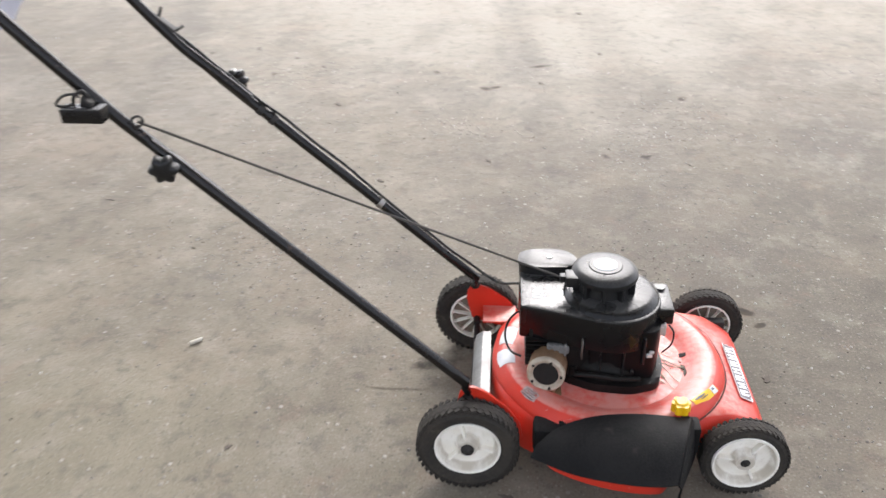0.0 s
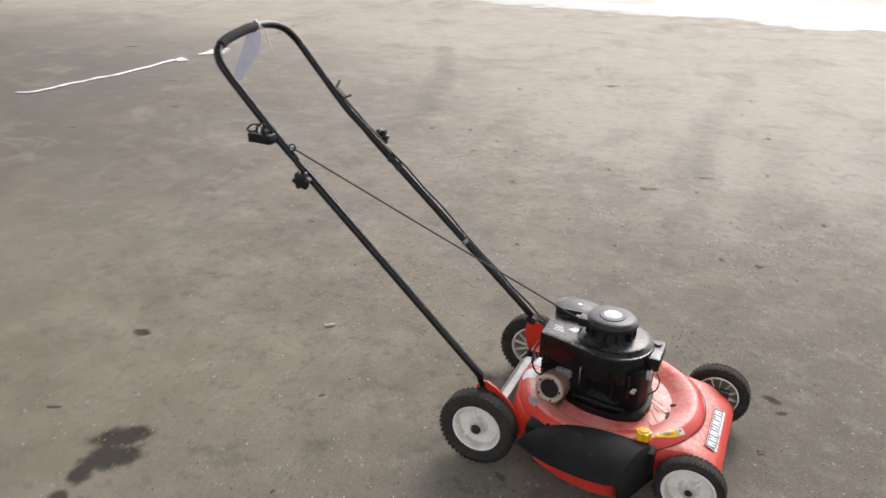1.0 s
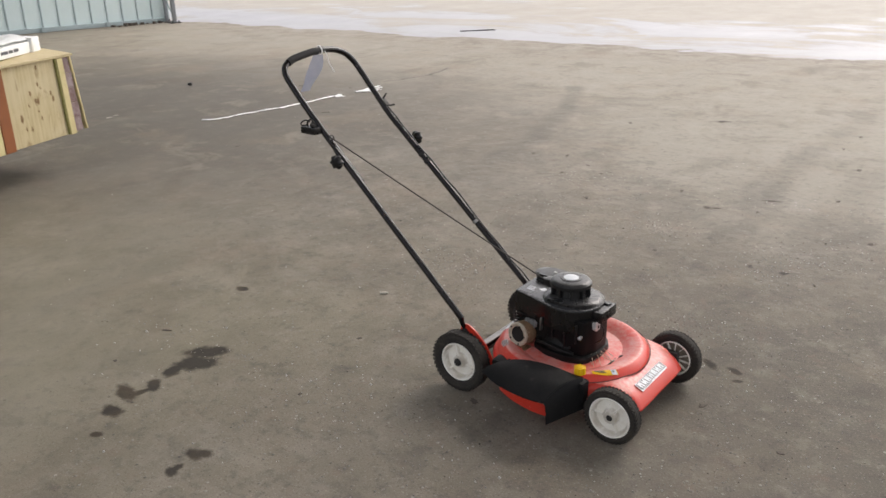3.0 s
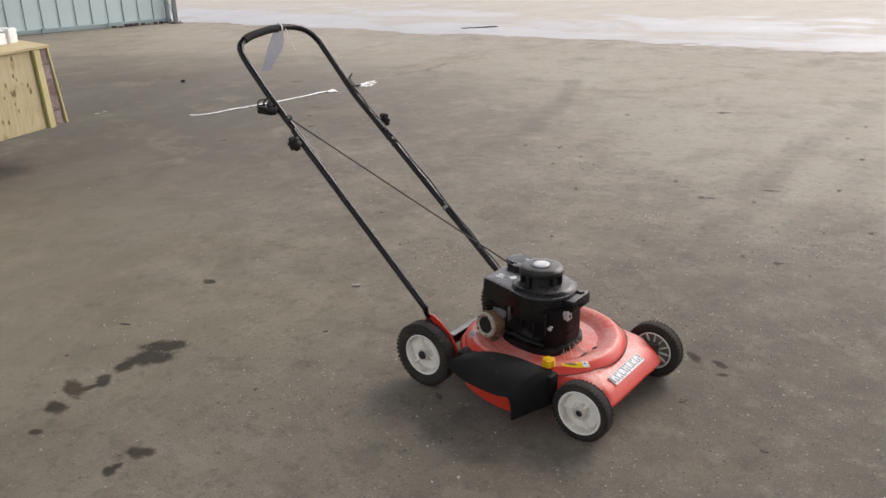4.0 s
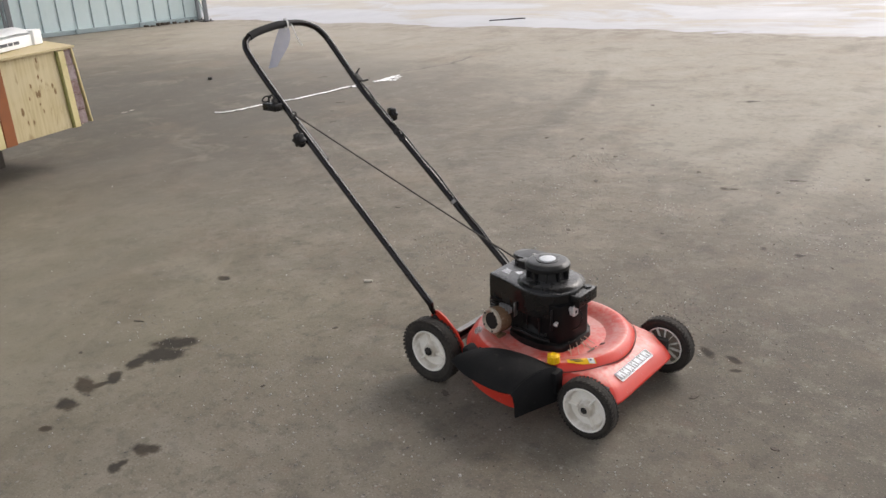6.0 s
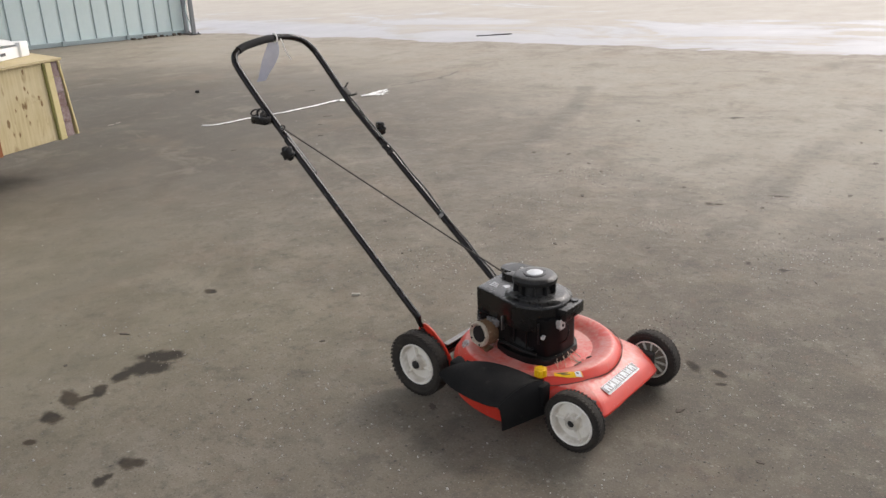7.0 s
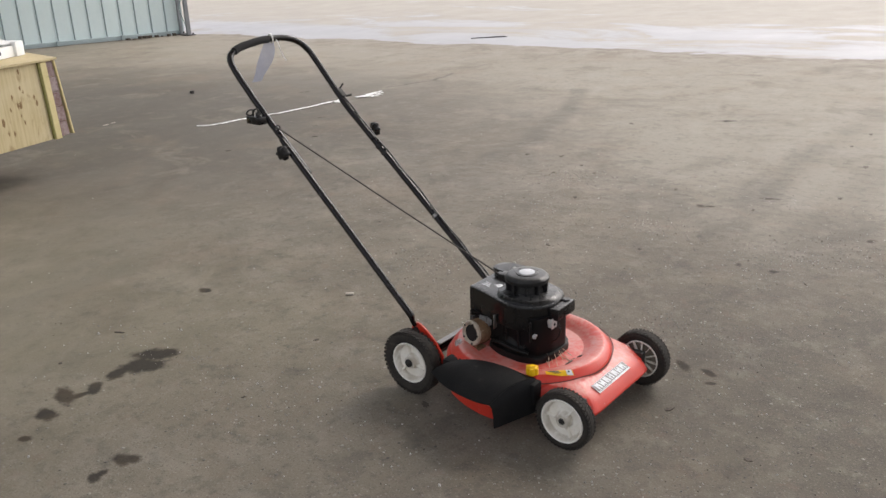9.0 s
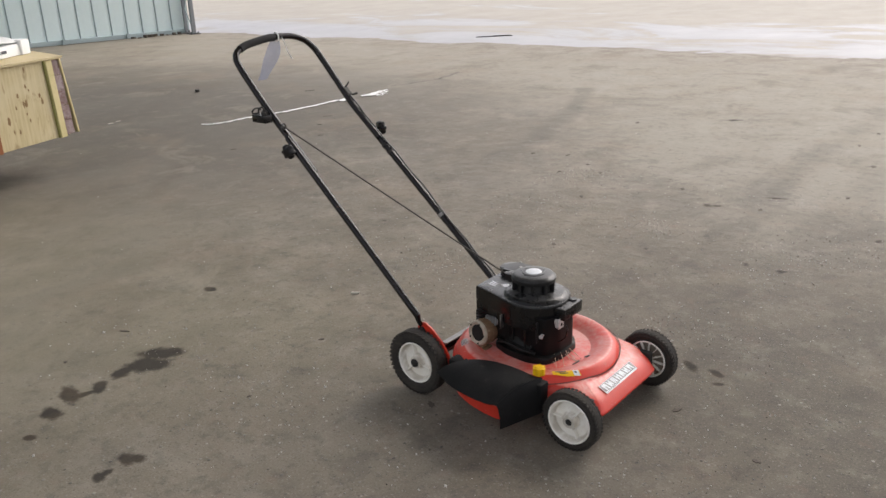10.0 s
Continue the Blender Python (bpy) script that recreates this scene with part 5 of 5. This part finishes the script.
    part("wire_loop", bm, M_IRON, control, "bent dark wire loops")
    # throttle lever stub and cable on the far tube
    at = FAR_LOW + df * 1.06
    bm = bmesh.new()
    box(bm, (-0.016, -0.010, 0.008), (0.022, 0.012, 0.026), Matrix.Translation(at) @ pose(0, 0, 0, 0, 42, 0), 0.003)
    rod(bm, at + Vector((-0.01, 0.008, 0.015)), at + Vector((-0.002, 0.03, 0.045)), 0.005, 0.003, 8)
    rod(bm, at + Vector((0.03, 0.012, 0.0)), at + Vector((0.036, 0.034, 0.002)), 0.004, segs=8)
    part("lever_stub", bm, M_HUB, mower, "broken metal throttle lever stub")
    bm = bmesh.new()
    run = [FAR_LOW + df * k + Vector((0.013, 0.004 * math.sin(k * 40), 0.013 + 0.003 * math.sin(k * 55))) for k in (1.04, 0.98, 0.92, 0.86, 0.78, 0.70, 0.6, 0.5, 0.4, 0.3, 0.2, 0.12, 0.05)]
    run += [Vector((-0.25, 0.16, 0.27)), Vector((-0.20, 0.11, 0.30)), Vector((-0.17, 0.09, 0.31))]
    tube(bm, smooth_path(run, 4), 0.0034, 8)
    part("control_cable", bm, M_BLACK, mower, "thin black control cable along the tube")
    for k in (0.72, 0.76, 0.36):
        bm = bmesh.new()
        p = FAR_LOW + df * k
        tube(bm, [p - df.normalized() * 0.006, p + df.normalized() * 0.006], 0.0135, 12)
        box(bm, (-0.004, -0.004, 0.012), (0.006, 0.004, 0.020), Matrix.Translation(p))
        part("cable_clip", bm, M_STEEL if k == 0.36 else M_IRON, mower)
    # starter cord from the rope guide to the engine
    top = NEAR_LOW + dn * 0.965 + Vector((0.008, 0.0, 0.020))
    bm = bmesh.new()
    lathe(bm, [(0.007, -0.0025), (0.0115, 0.0), (0.007, 0.0025)], Matrix.Translation(top) @ pose(0, 0, 0, 60, 40, 0), 16, close=True)
    rod(bm, top - Vector((0.006, 0, 0.014)), top - Vector((0.002, 0, 0.006)), 0.004, segs=8)
    part("rope_guide", bm, M_IRON, mower, "dark wire rope guide")
    end = Vector((-0.108, -0.014, 0.401))
    cord = [top.lerp(end, k / 16) - Vector((0, 0, 0.001 * math.sin(math.pi * k / 16))) for k in range(17)]
    bm = bmesh.new()
    tube(bm, cord, 0.0026, 8)
    part("starter_cord", bm, M_CORD, mower, "thin grey starter cord")


build_handle()


# ---------------------------------------------------------------- tag tied to the handle
def build_tag():
    tag = thing("plastic_tag", "bluish clear plastic tag tied to the handle with a white tie", "tag")
    c = Vector((-1.1425, -0.036, 1.1365))
    bm = bmesh.new()
    m = Matrix.Translation(c) @ Vector((0.02, 1.0, 0.05)).to_track_quat("Z", "Y").to_matrix().to_4x4()
    lathe(bm, [(0.0145, -0.003), (0.0165, -0.003), (0.0165, 0.003), (0.0145, 0.003)], m, 24, close=True)
    box(bm, (-0.005, -0.005, 0.013), (0.005, 0.005, 0.020), Matrix.Translation(c), 0.001, 1)
    tube(bm, smooth_path([c + Vector((0.0, 0.01, 0.012)), c + Vector((0.012, 0.022, -0.01)), c + Vector((0.02, 0.03, -0.05)), c + Vector((0.028, 0.045, -0.085))]), 0.0018, 6)
    part("zip_tie", bm, M_TIE, tag, "white nylon zip tie")
    bm = bmesh.new()
    grid = []
    for i in range(10):
        t = i / 9
        p = c + Vector((-0.004 - 0.030 * t - 0.016 * t * t, -0.006 - 0.022 * t - 0.014 * t * t, -0.014 - 0.145 * t))
        w = Vector((0.014, 0.018, 0.002)) * (0.8 + 0.5 * math.sin(math.pi * min(1, t * 1.2)))
        curl = Vector((0.004, 0, 0.0)) * math.sin(t * 5)
        grid.append([p - w + curl, p - w * 0.3, p + w * 0.3, p + w + curl])
    sheet(bm, grid, 0.0008)
    part("film", bm, M_FILM, tag, "crumpled bluish clear film")


build_tag()


# ---------------------------------------------------------------- crate with foam box
def build_crate():
    # local x runs along the front towards the camera's side, local y is the front's normal
    crate = thing("wooden_crate", "pale plywood shipping crate with pine battens raised on skids", "crate")
    crate.matrix_world = Matrix(((0.309, 0.9511, 0, -4.35), (-0.9511, 0.309, 0, 0.701), (0, 0, 1, 0), (0, 0, 0, 1)))
    z0, z1, L, D = 0.272, 0.812, 2.5, 1.2

    def splay(bm, lean=0.060):
        """The crate's end leans out towards its foot."""
        for v in bm.verts:
            v.co.x -= lean * (z1 - v.co.z) / (z1 - z0)

    bm = bmesh.new()
    box(bm, (0.015, -D, z0), (L, -0.022, z1 - 0.012))
    part("body", bm, M_PLY, crate, smooth=0)
    bm = bmesh.new()
    box(bm, (0.125, -0.0215, z0), (L, -0.006, z1 - 0.014), None, 0.002, 1)
    part("front_panel", bm, M_FACE, crate, "knotty plywood front panel", 0)
    bm = bmesh.new()
    box(bm, (0.0, -D, z0 + 0.004), (0.0145, 0.0, z1 - 0.014), None, 0.002, 1)
    splay(bm)
    part("end_sheet", bm, M_PINE, crate, "thin pale end sheet", 0)
    for k in range(5):
        bm = bmesh.new()
        h = (z1 - z0 - 0.02) / 5
        box(bm, (0.016, -0.0215, z0 + 0.004 + k * h), (0.088, -0.010 + 0.004 * (k % 2), z0 + 0.001 + (k + 1) * h), None, 0.002, 1)
        splay(bm, 0.040)
        part("end_block", bm, M_AGED, crate, "weathered purple-brown block", 0)
    for x, w, mat, lab in ((0.090, 0.054, M_PINE, "fresh pine batten"), (0.615, 0.088, M_STRAP, "brown-stained batten"), (0.708, 0.13, M_PINE, "fresh pine batten"), (1.6, 0.09, M_PINE, "fresh pine batten"), (2.2, 0.09, M_PINE, "fresh pine batten")):
        bm = bmesh.new()
        box(bm, (x, -0.0055 if x > 0.11 else -0.021, z0 - 0.004), (x + w, 0.012, z1 - 0.014), None, 0.003, 1)
        if x < 0.11:
            splay(bm, 0.022)
        part("batten", bm, mat, crate, lab, 0)
    bm = bmesh.new()
    box(bm, (0.1455, -0.0055, z0), (0.158, 0.006, z1 - 0.014), None, 0.001, 1)
    splay(bm, 0.022)
    part("edge_strip", bm, M_MOSS, crate, "dark olive strip beside the batten", 0)
    bm = bmesh.new()
    # the lid is bowed up in the middle
    sheet(bm, [[(-0.004 + (L + 0.014) * i / 6, -D - 0.01 + (D + 0.028) * j / 10, z1 + 0.004 + 0.045 * math.sin(math.pi * j / 10)) for j in range(11)] for i in range(7)], 0.014)
    part("lid", bm, M_PLY, crate, "pale plywood lid bowed up in the middle", 30)
    rnd = random.Random(5)
    knots = [(0.405, 0.607, 0.013), (0.435, 0.531, 0.010), (0.370, 0.545, 0.014), (0.350, 0.548, 0.017), (0.215, 0.542, 0.015), (0.512, 0.457, 0.019), (0.486, 0.384, 0.011),
             (0.441, 0.374, 0.012), (0.330, 0.657, 0.012), (0.318, 0.765, 0.013), (0.343, 0.433, 0.010), (0.229, 0.583, 0.013), (0.310, 0.630, 0.008), (0.360, 0.480, 0.008)]
    for x, z, s in knots:
        bm = bmesh.new()
        out = [(x + s * rnd.uniform(0.45, 0.7) * math.cos(a), z + s * rnd.uniform(0.8, 1.9) * math.sin(a)) for a in [k * math.pi / 8 for k in range(16)]]
        slab(bm, out, 0.0, 0.0008, Matrix.Translation((0, -0.0058, 0)) @ pose(0, 0, 0, 90, 0, 0) @ Matrix.Diagonal((1, 1, -1, 1)))
        part("knot", bm, M_KNOT, crate, smooth=0)
    # unseen skids hold the crate up; their dark colour stands for its shade
    for y in (-0.64, -0.90, -D + 0.05):
        bm = bmesh.new()
        box(bm, (0.30, y, 0.0), (L - 0.1, y + 0.1, z0), None, 0.004, 1)
        part("skid", bm, M_SKID_SHADE, crate, "unseen timber skid, dark as the shade under the crate", 0)
    # foam box on the lid
    foam = thing("foam_box", "white foam packing box with plastic wrap lying on the crate", "box")
    foam.matrix_world = crate.matrix_world.copy() @ pose(0.153, -0.469, z1 + 0.026, 0, 0, 16)
    bm = bmesh.new()
    box(bm, (0.03, 0.0, 0.0), (0.95, 0.28, 0.075), None, 0.008)
    part("tray", bm, M_CARTON, foam)
    bm = bmesh.new()
    box(bm, (-0.01, 0.02, 0.0), (0.09, 0.30, 0.10), None, 0.012)
    part("end_cap", bm, M_CARTON, foam)
    bm = bmesh.new()
    grid = [[(0.07 + 0.8 * i / 14, 0.02 + 0.25 * j / 6, 0.082 + 0.075 * (0.5 + 0.5 * noise.noise((i * 0.45, j * 0.5, 3.1))) * math.sin(math.pi * (j + 0.5) / 7)) for j in range(7)] for i in range(15)]
    sheet(bm, grid, 0.004)
    part("wrap", bm, M_TAPE, foam, "crumpled white plastic wrap")
    for x0, x1 in ((0.24, 0.30), (0.31, 0.36), (0.37, 0.45)):
        bm = bmesh.new()
        box(bm, (x0, 0.2805, 0.028), (x1, 0.2815, 0.048))
        part("print_bar", bm, M_INK, foam, "grey bar of print", 0)


build_crate()


# ---------------------------------------------------------------- things lying on the ground
def build_tape():
    pts = [(-4.964, 2.18), (-4.899, 2.218), (-4.87, 2.276), (-4.854, 2.357), (-4.847, 2.477), (-4.84, 2.60), (-4.812, 2.677), (-4.802, 2.836),
           (-4.76, 2.938), (-4.758, 3.149), (-4.745, 3.357), (-4.757, 3.559), (-4.738, 3.659), (-4.633, 3.698)]
    path = smooth_path([(x, y, 0) for x, y in pts], 6)
    tape = thing("plastic_tape", "strip of white plastic tape lying crumpled on the floor", "tape")
    bm = bmesh.new()
    grid = []
    for i, p in enumerate(path):
        t = i / (len(path) - 1)
        w = 0.011 + 0.030 * math.exp(-((t - 0.95) / 0.07) ** 2) + 0.006 * noise.noise((i * 0.7, 0, 0))
        z = 0.004 + 0.006 * abs(noise.noise((i * 0.5, 2, 0)))
        d = (path[min(i + 1, len(path) - 1)] - path[max(i - 1, 0)]).normalized()
        s = Vector((-d.y, d.x, 0))
        tw = 0.8 * noise.noise((i * 0.33, 7.0, 0))
        p = p + s * 0.008 * noise.noise((i * 0.4, 4.0, 0))
        grid.append([p + s * w * math.cos(tw) + Vector((0, 0, z + w * max(0.0, math.sin(tw)))), p + Vector((0, 0, z + 0.006)), p - s * w * math.cos(tw) + Vector((0, 0, z + w * max(0.0, -math.sin(tw))))])
    sheet(bm, grid, 0.0015)
    part("ribbon", bm, M_TAPE, tape)
    for k, (x, y, w) in enumerate(((-4.74, 4.363, 0.010), (-4.654, 4.288, 0.012), (-4.586, 4.206, 0.011), (-4.541, 4.115, 0.009), (-4.608, 4.117, 0.014), (-4.70, 4.31, 0.007))):
        bm = bmesh.new()
        a = Vector((-4.707, 3.951, 0.004))
        b = Vector((x, y, 0.004))
        grid = []
        for i in range(9):
            p = a.lerp(b, i / 8) + Vector((0.010 * math.sin(i * 0.9 + k), 0, 0.008 * abs(math.sin(i * 1.3 + k))))
            grid.append([p + Vector((w, 0, 0)), p + Vector((-w, 0, 0.002))])
        sheet(bm, grid, 0.001)
        part("frayed_strand", bm, M_TAPE, tape)


def build_litter():
    build_tape()
    bm = bmesh.new()
    box(bm, (-0.30, -0.012, 0.0), (0.30, 0.012, 0.013), pose(-6.80, 9.18, 0.0, 0, 0, 48), 0.003)
    box(bm, (-0.02, -0.018, 0.0), (0.26, 0.006, 0.018), pose(-6.80, 9.18, 0.0, 0, 0, 48), 0.003)
    tagged(part("iron_bar", bm, M_IRON), "dark iron bar lying on the wet ground", "bar")
    bm = bmesh.new()
    rod(bm, (-0.018, 0, 0.006), (0.018, 0, 0.006), 0.006, 0.0055, 10)
    bm.transform(pose(-1.091, 0.222, 0.0, 0, 0, 38))
    tagged(part("paper_stub", bm, M_CHIP), "small white paper stub on the floor", "litter")
    bm = bmesh.new()
    ragged(bm, -6.60, 3.285, 0.026, 0.02, 0, 0.0, 0.028, 4)
    tagged(part("black_lump", bm, M_IRON), "small black lump lying on the floor", "litter")
    flakes = [(-5.808, 1.778, 0.045, 0.012, 80), (-5.835, 1.87, 0.042, 0.010, 85), (-3.92, 1.72, 0.034, 0.010, 60), (-4.253, 3.044, 0.060, 0.012, 50),
              (-5.495, 3.957, 0.080, 0.014, 52), (-3.696, 2.434, 0.036, 0.008, 40), (-4.029, 2.737, 0.03, 0.008, 50), (-1.605, -0.598, 0.035, 0.010, 28)]
    for k, (x, y, a, b, t) in enumerate(flakes):
        bm = bmesh.new()
        ragged(bm, x, y, a * 0.62, b * 0.45, t, 0.0, 0.003, 30 + k)
        tagged(part("wood_splinter", bm, M_CHIP if k < 2 else M_LITTER, smooth=0), "pale thin splinter of wood on the floor" if k < 2 else "dark thin splinter of wood on the floor", "litter", "splinters on the floor")
    leaves = [(-1.019, 2.064, 0.026, 0.015, 121), (-1.859, 2.814, 0.030, 0.018, 123), (-1.703, 4.147, 0.032, 0.018, 115), (0.014, 4.65, 0.032, 0.015, 101), 
              (-0.586, 2.526, 0.022, 0.012, 110), (0.217, 3.641, 0.035, 0.02, 98), (-0.004, 4.19, 0.024, 0.012, 103)]
    leaves += [(-0.295, 1.456, 0.016, 0.010, 110), (-0.709, 1.258, 0.018, 0.010, 121), (-0.217, -0.30, 0.024, 0.013, 154), (0.457, 0.14, 0.019, 0.013, 64), (0.758, 0.009, 0.017, 0.009, 20), (-1.617, 2.901, 0.028, 0.015, 95),
               (-1.363, 2.737, 0.023, 0.014, 120), (-1.431, 2.484, 0.022, 0.013, 119), (-1.191, 2.60, 0.022, 0.011, 118), (-0.062, 2.365, 0.023, 0.013, 100)]
    leaves += [(0.27, 2.836, 0.025, 0.013, 92), (-0.883, -0.177, 0.012, 0.008, 52), (-1.697, 1.066, 0.016, 0.009, 0), (-0.761, -0.63, 0.008, 0.006, 63), (-4.949, 4.12, 0.045, 0.018, 136), (-1.545, -0.88, 0.011, 0.008, 160)]
    for k, (x, y, a, b, t) in enumerate(leaves):
        bm = bmesh.new()
        ragged(bm, x, y, a * 0.8, b * 0.75, t, 0.0, 0.0022, 60 + k, 15, 0.5)
        tagged(part("leaf_scrap", bm, M_LITTER, smooth=0), "dark brown scrap of leaf litter on the floor", "litter", "leaf scraps on the floor")


build_litter()


def build_column_litter():
    """Scraps and dirt blown against the foot of the corner column."""
    rnd = random.Random(88)
    for k in range(9):
        bm = bmesh.new()
        size = rnd.uniform(0.025, 0.065)
        ragged(bm, 0, 0, size, size * 0.5, rnd.uniform(0, 180), 0.0, rnd.uniform(0.015, 0.05), 140 + k, 11, 0.4)
        bm.transform(SHED @ Matrix.Translation((WALL_X + 0.12 + 0.10 * rnd.random(), WALL_END - 0.30 - 0.11 * k, 0.0)))
        tagged(part("dirt_clod", bm, M_LITTER, smooth=0), "clod of dirt and rubbish by the column foot", "litter", "rubbish by the column foot")


build_column_litter()


def build_grit(name, mat, count, seed, lo, hi, label):
    """Loose chips strewn round the mower and over the floor."""
    drift_rnd = random.Random(77)
    drifts = [(drift_rnd.uniform(-1.4, 2.4), drift_rnd.uniform(-0.9, 2.6), drift_rnd.uniform(0.08, 0.35), drift_rnd.uniform(0.06, 0.22)) for _ in range(26)]
    rnd = random.Random(seed)
    verts, faces = [], []
    for _ in range(count):
        if rnd.random() < 0.6:  # drifts of chips
            cx, cy, sx, sy = rnd.choice(drifts)
            x, y = rnd.gauss(cx, sx), rnd.gauss(cy, sy)
        else:
            d, a = abs(rnd.gauss(0, 2.2)), rnd.uniform(0, 2 * math.pi)
            x, y = 0.2 + d * math.cos(a) * 1.1, 0.6 + d * math.sin(a)
        if abs(x) < 0.02 or (-0.42 < x < 0.42 and -0.36 < y < 0.3):
            continue
        s = rnd.uniform(lo, hi) * (1.6 if rnd.random() < 0.06 else 1.0)
        base = len(verts)
        t = rnd.uniform(0, 6.3)
        for k in range(5):
            b = t + k * 1.2566
            f = rnd.uniform(0.6, 1.2)
            verts.append((x + s * f * math.cos(b), y + s * f * math.sin(b) * 0.8, 0.0))
        for k in range(5):
            b = t + k * 1.2566 + 0.3
            f = rnd.uniform(0.35, 0.75)
            verts.append((x + s * f * math.cos(b), y + s * f * math.sin(b) * 0.8, s * rnd.uniform(0.5, 0.9)))
        for k in range(5):
            j = (k + 1) % 5
            faces.append((base + k, base + j, base + 5 + j, base + 5 + k))
        faces.append(tuple(base + 5 + k for k in range(5)))
    me = bpy.data.meshes.new(name)
    me.from_pydata(verts, [], faces)
    me.materials.append(mat)
    tagged(new(name, me), label, "grit", kind="stuff")


build_grit("stone_chips", M_STONE, 4200, 11, 0.0016, 0.0040, "grey stone chips strewn over the floor")
build_grit("pale_chips", M_PALE, 1500, 12, 0.0018, 0.0046, "pale stone chips strewn over the floor")


build_grit("dirt_crumbs", M_LITTER, 900, 13, 0.0015, 0.0035, "dark dirt crumbs strewn over the floor")


# ---------------------------------------------------------------- oil stains, thin films on the floor
def build_stain(blobs, lift, label="dark oil stain soaked into the floor", strength=1.0):
    """A thin film over overlapping blots (x, y, half length, half width, turn); the soak fades out at its rim."""
    step = 0.012
    x0, x1 = min(b[0] - 1.9 * b[2] for b in blobs), max(b[0] + 1.9 * b[2] for b in blobs)
    y0, y1 = min(b[1] - 1.9 * b[2] for b in blobs), max(b[1] + 1.9 * b[2] for b in blobs)
    nx, ny = int((x1 - x0) / step) + 2, int((y1 - y0) / step) + 2
    verts, soak = [], []
    for i in range(nx):
        for j in range(ny):
            px, py = x0 + i * step, y0 + j * step
            best = 0.0
            for x, y, rx, ry, turn in blobs:
                c, s = math.cos(radians(turn)), math.sin(radians(turn))
                u, v = ((px - x) * c + (py - y) * s) / rx, ((py - y) * c - (px - x) * s) / ry
                best = max(best, (1.12 - 0.60 * math.hypot(u, v)) * strength)
            verts.append((px, py, 0.0006 + lift))
            soak.append(max(0.0, best))
    faces = []
    for i in range(nx - 1):
        for j in range(ny - 1):
            q = (i * ny + j, (i + 1) * ny + j, (i + 1) * ny + j + 1, i * ny + j + 1)
            if max(soak[k] for k in q) > 0.02:
                faces.append(q)
    me = bpy.data.meshes.new("oil_stain")
    me.from_pydata(verts, [], faces)
    at = me.attributes.new("soak", "FLOAT", "POINT")
    at.data.foreach_set("value", soak)
    me.materials.append(M_DAMP)
    tagged(new("oil_stain", me), label, "stain", "oil stains on the floor")


build_stain([(-1.307, -0.625, 0.084, 0.044, 38), (-1.284, -0.585, 0.037, 0.031, 44), (-1.262, -0.705, 0.082, 0.056, 43), (-1.286, -0.803, 0.041, 0.033, 120),
             (-1.254, -0.908, 0.045, 0.025, 142), (-1.25, -0.963, 0.033, 0.015, 91), (-1.286, -0.999, 0.072, 0.028, 163)], 0.0000, "long trail of dark oil blots soaked into the floor")
build_stain([(-1.217, -1.101, 0.049, 0.029, 171)], 0.0003)
build_stain([(-1.128, -1.217, 0.021, 0.016, 30)], 0.0006)
build_stain([(-0.765, -1.097, 0.035, 0.020, 163), (-0.741, -1.071, 0.033, 0.021, 7)], 0.0006)
build_stain([(-0.747, -1.194, 0.027, 0.019, 160), (-0.748, -1.166, 0.017, 0.013, 113)], 0.0000)
build_stain([(-1.683, -0.122, 0.033, 0.022, 2)], 0.0006)
build_stain([(0.37, 0.444, 0.044, 0.016, 137)], 0.0003)
build_stain([(0.463, 0.445, 0.030, 0.015, 154)], 0.0006)
build_stain([(0.499, 0.377, 0.020, 0.011, 25)], 0.0000)
build_stain([(-0.06, 2.62, 0.068, 0.020, 19)], 0.0000, "thin faint smear of oil on the floor", 0.70)
build_stain([(-1.065, 4.615, 0.075, 0.040, 34)], 0.0000, "faint dark smear of oil on the floor", 0.70)
build_stain([(-0.323, 2.284, 0.045, 0.034, 104), (-0.29, 2.30, 0.05, 0.018, 30)], 0.0003, "faint brown smear of oily dirt on the floor", 0.70)
build_stain([(0.331, 1.512, 0.028, 0.019, 94), (0.35, 1.52, 0.026, 0.012, 40)], 0.0003, "faint brown smear of oily dirt on the floor", 0.70)
build_stain([(0.592, 2.166, 0.036, 0.025, 88)], 0.0003, "faint brown smear of oily dirt on the floor", 0.70)
build_stain([(0.176, 1.508, 0.026, 0.016, 111)], 0.0006, "faint brown smear of oily dirt on the floor", 0.70)
# this film also paints the mower's soft shadow beside its rear wheel
build_stain([(-0.43, 0.16, 0.10, 0.05, 20), (-0.36, 0.25, 0.08, 0.05, 70)], 0.0006, "faint patchy grease and shadow smear painted behind the mower", 0.52)
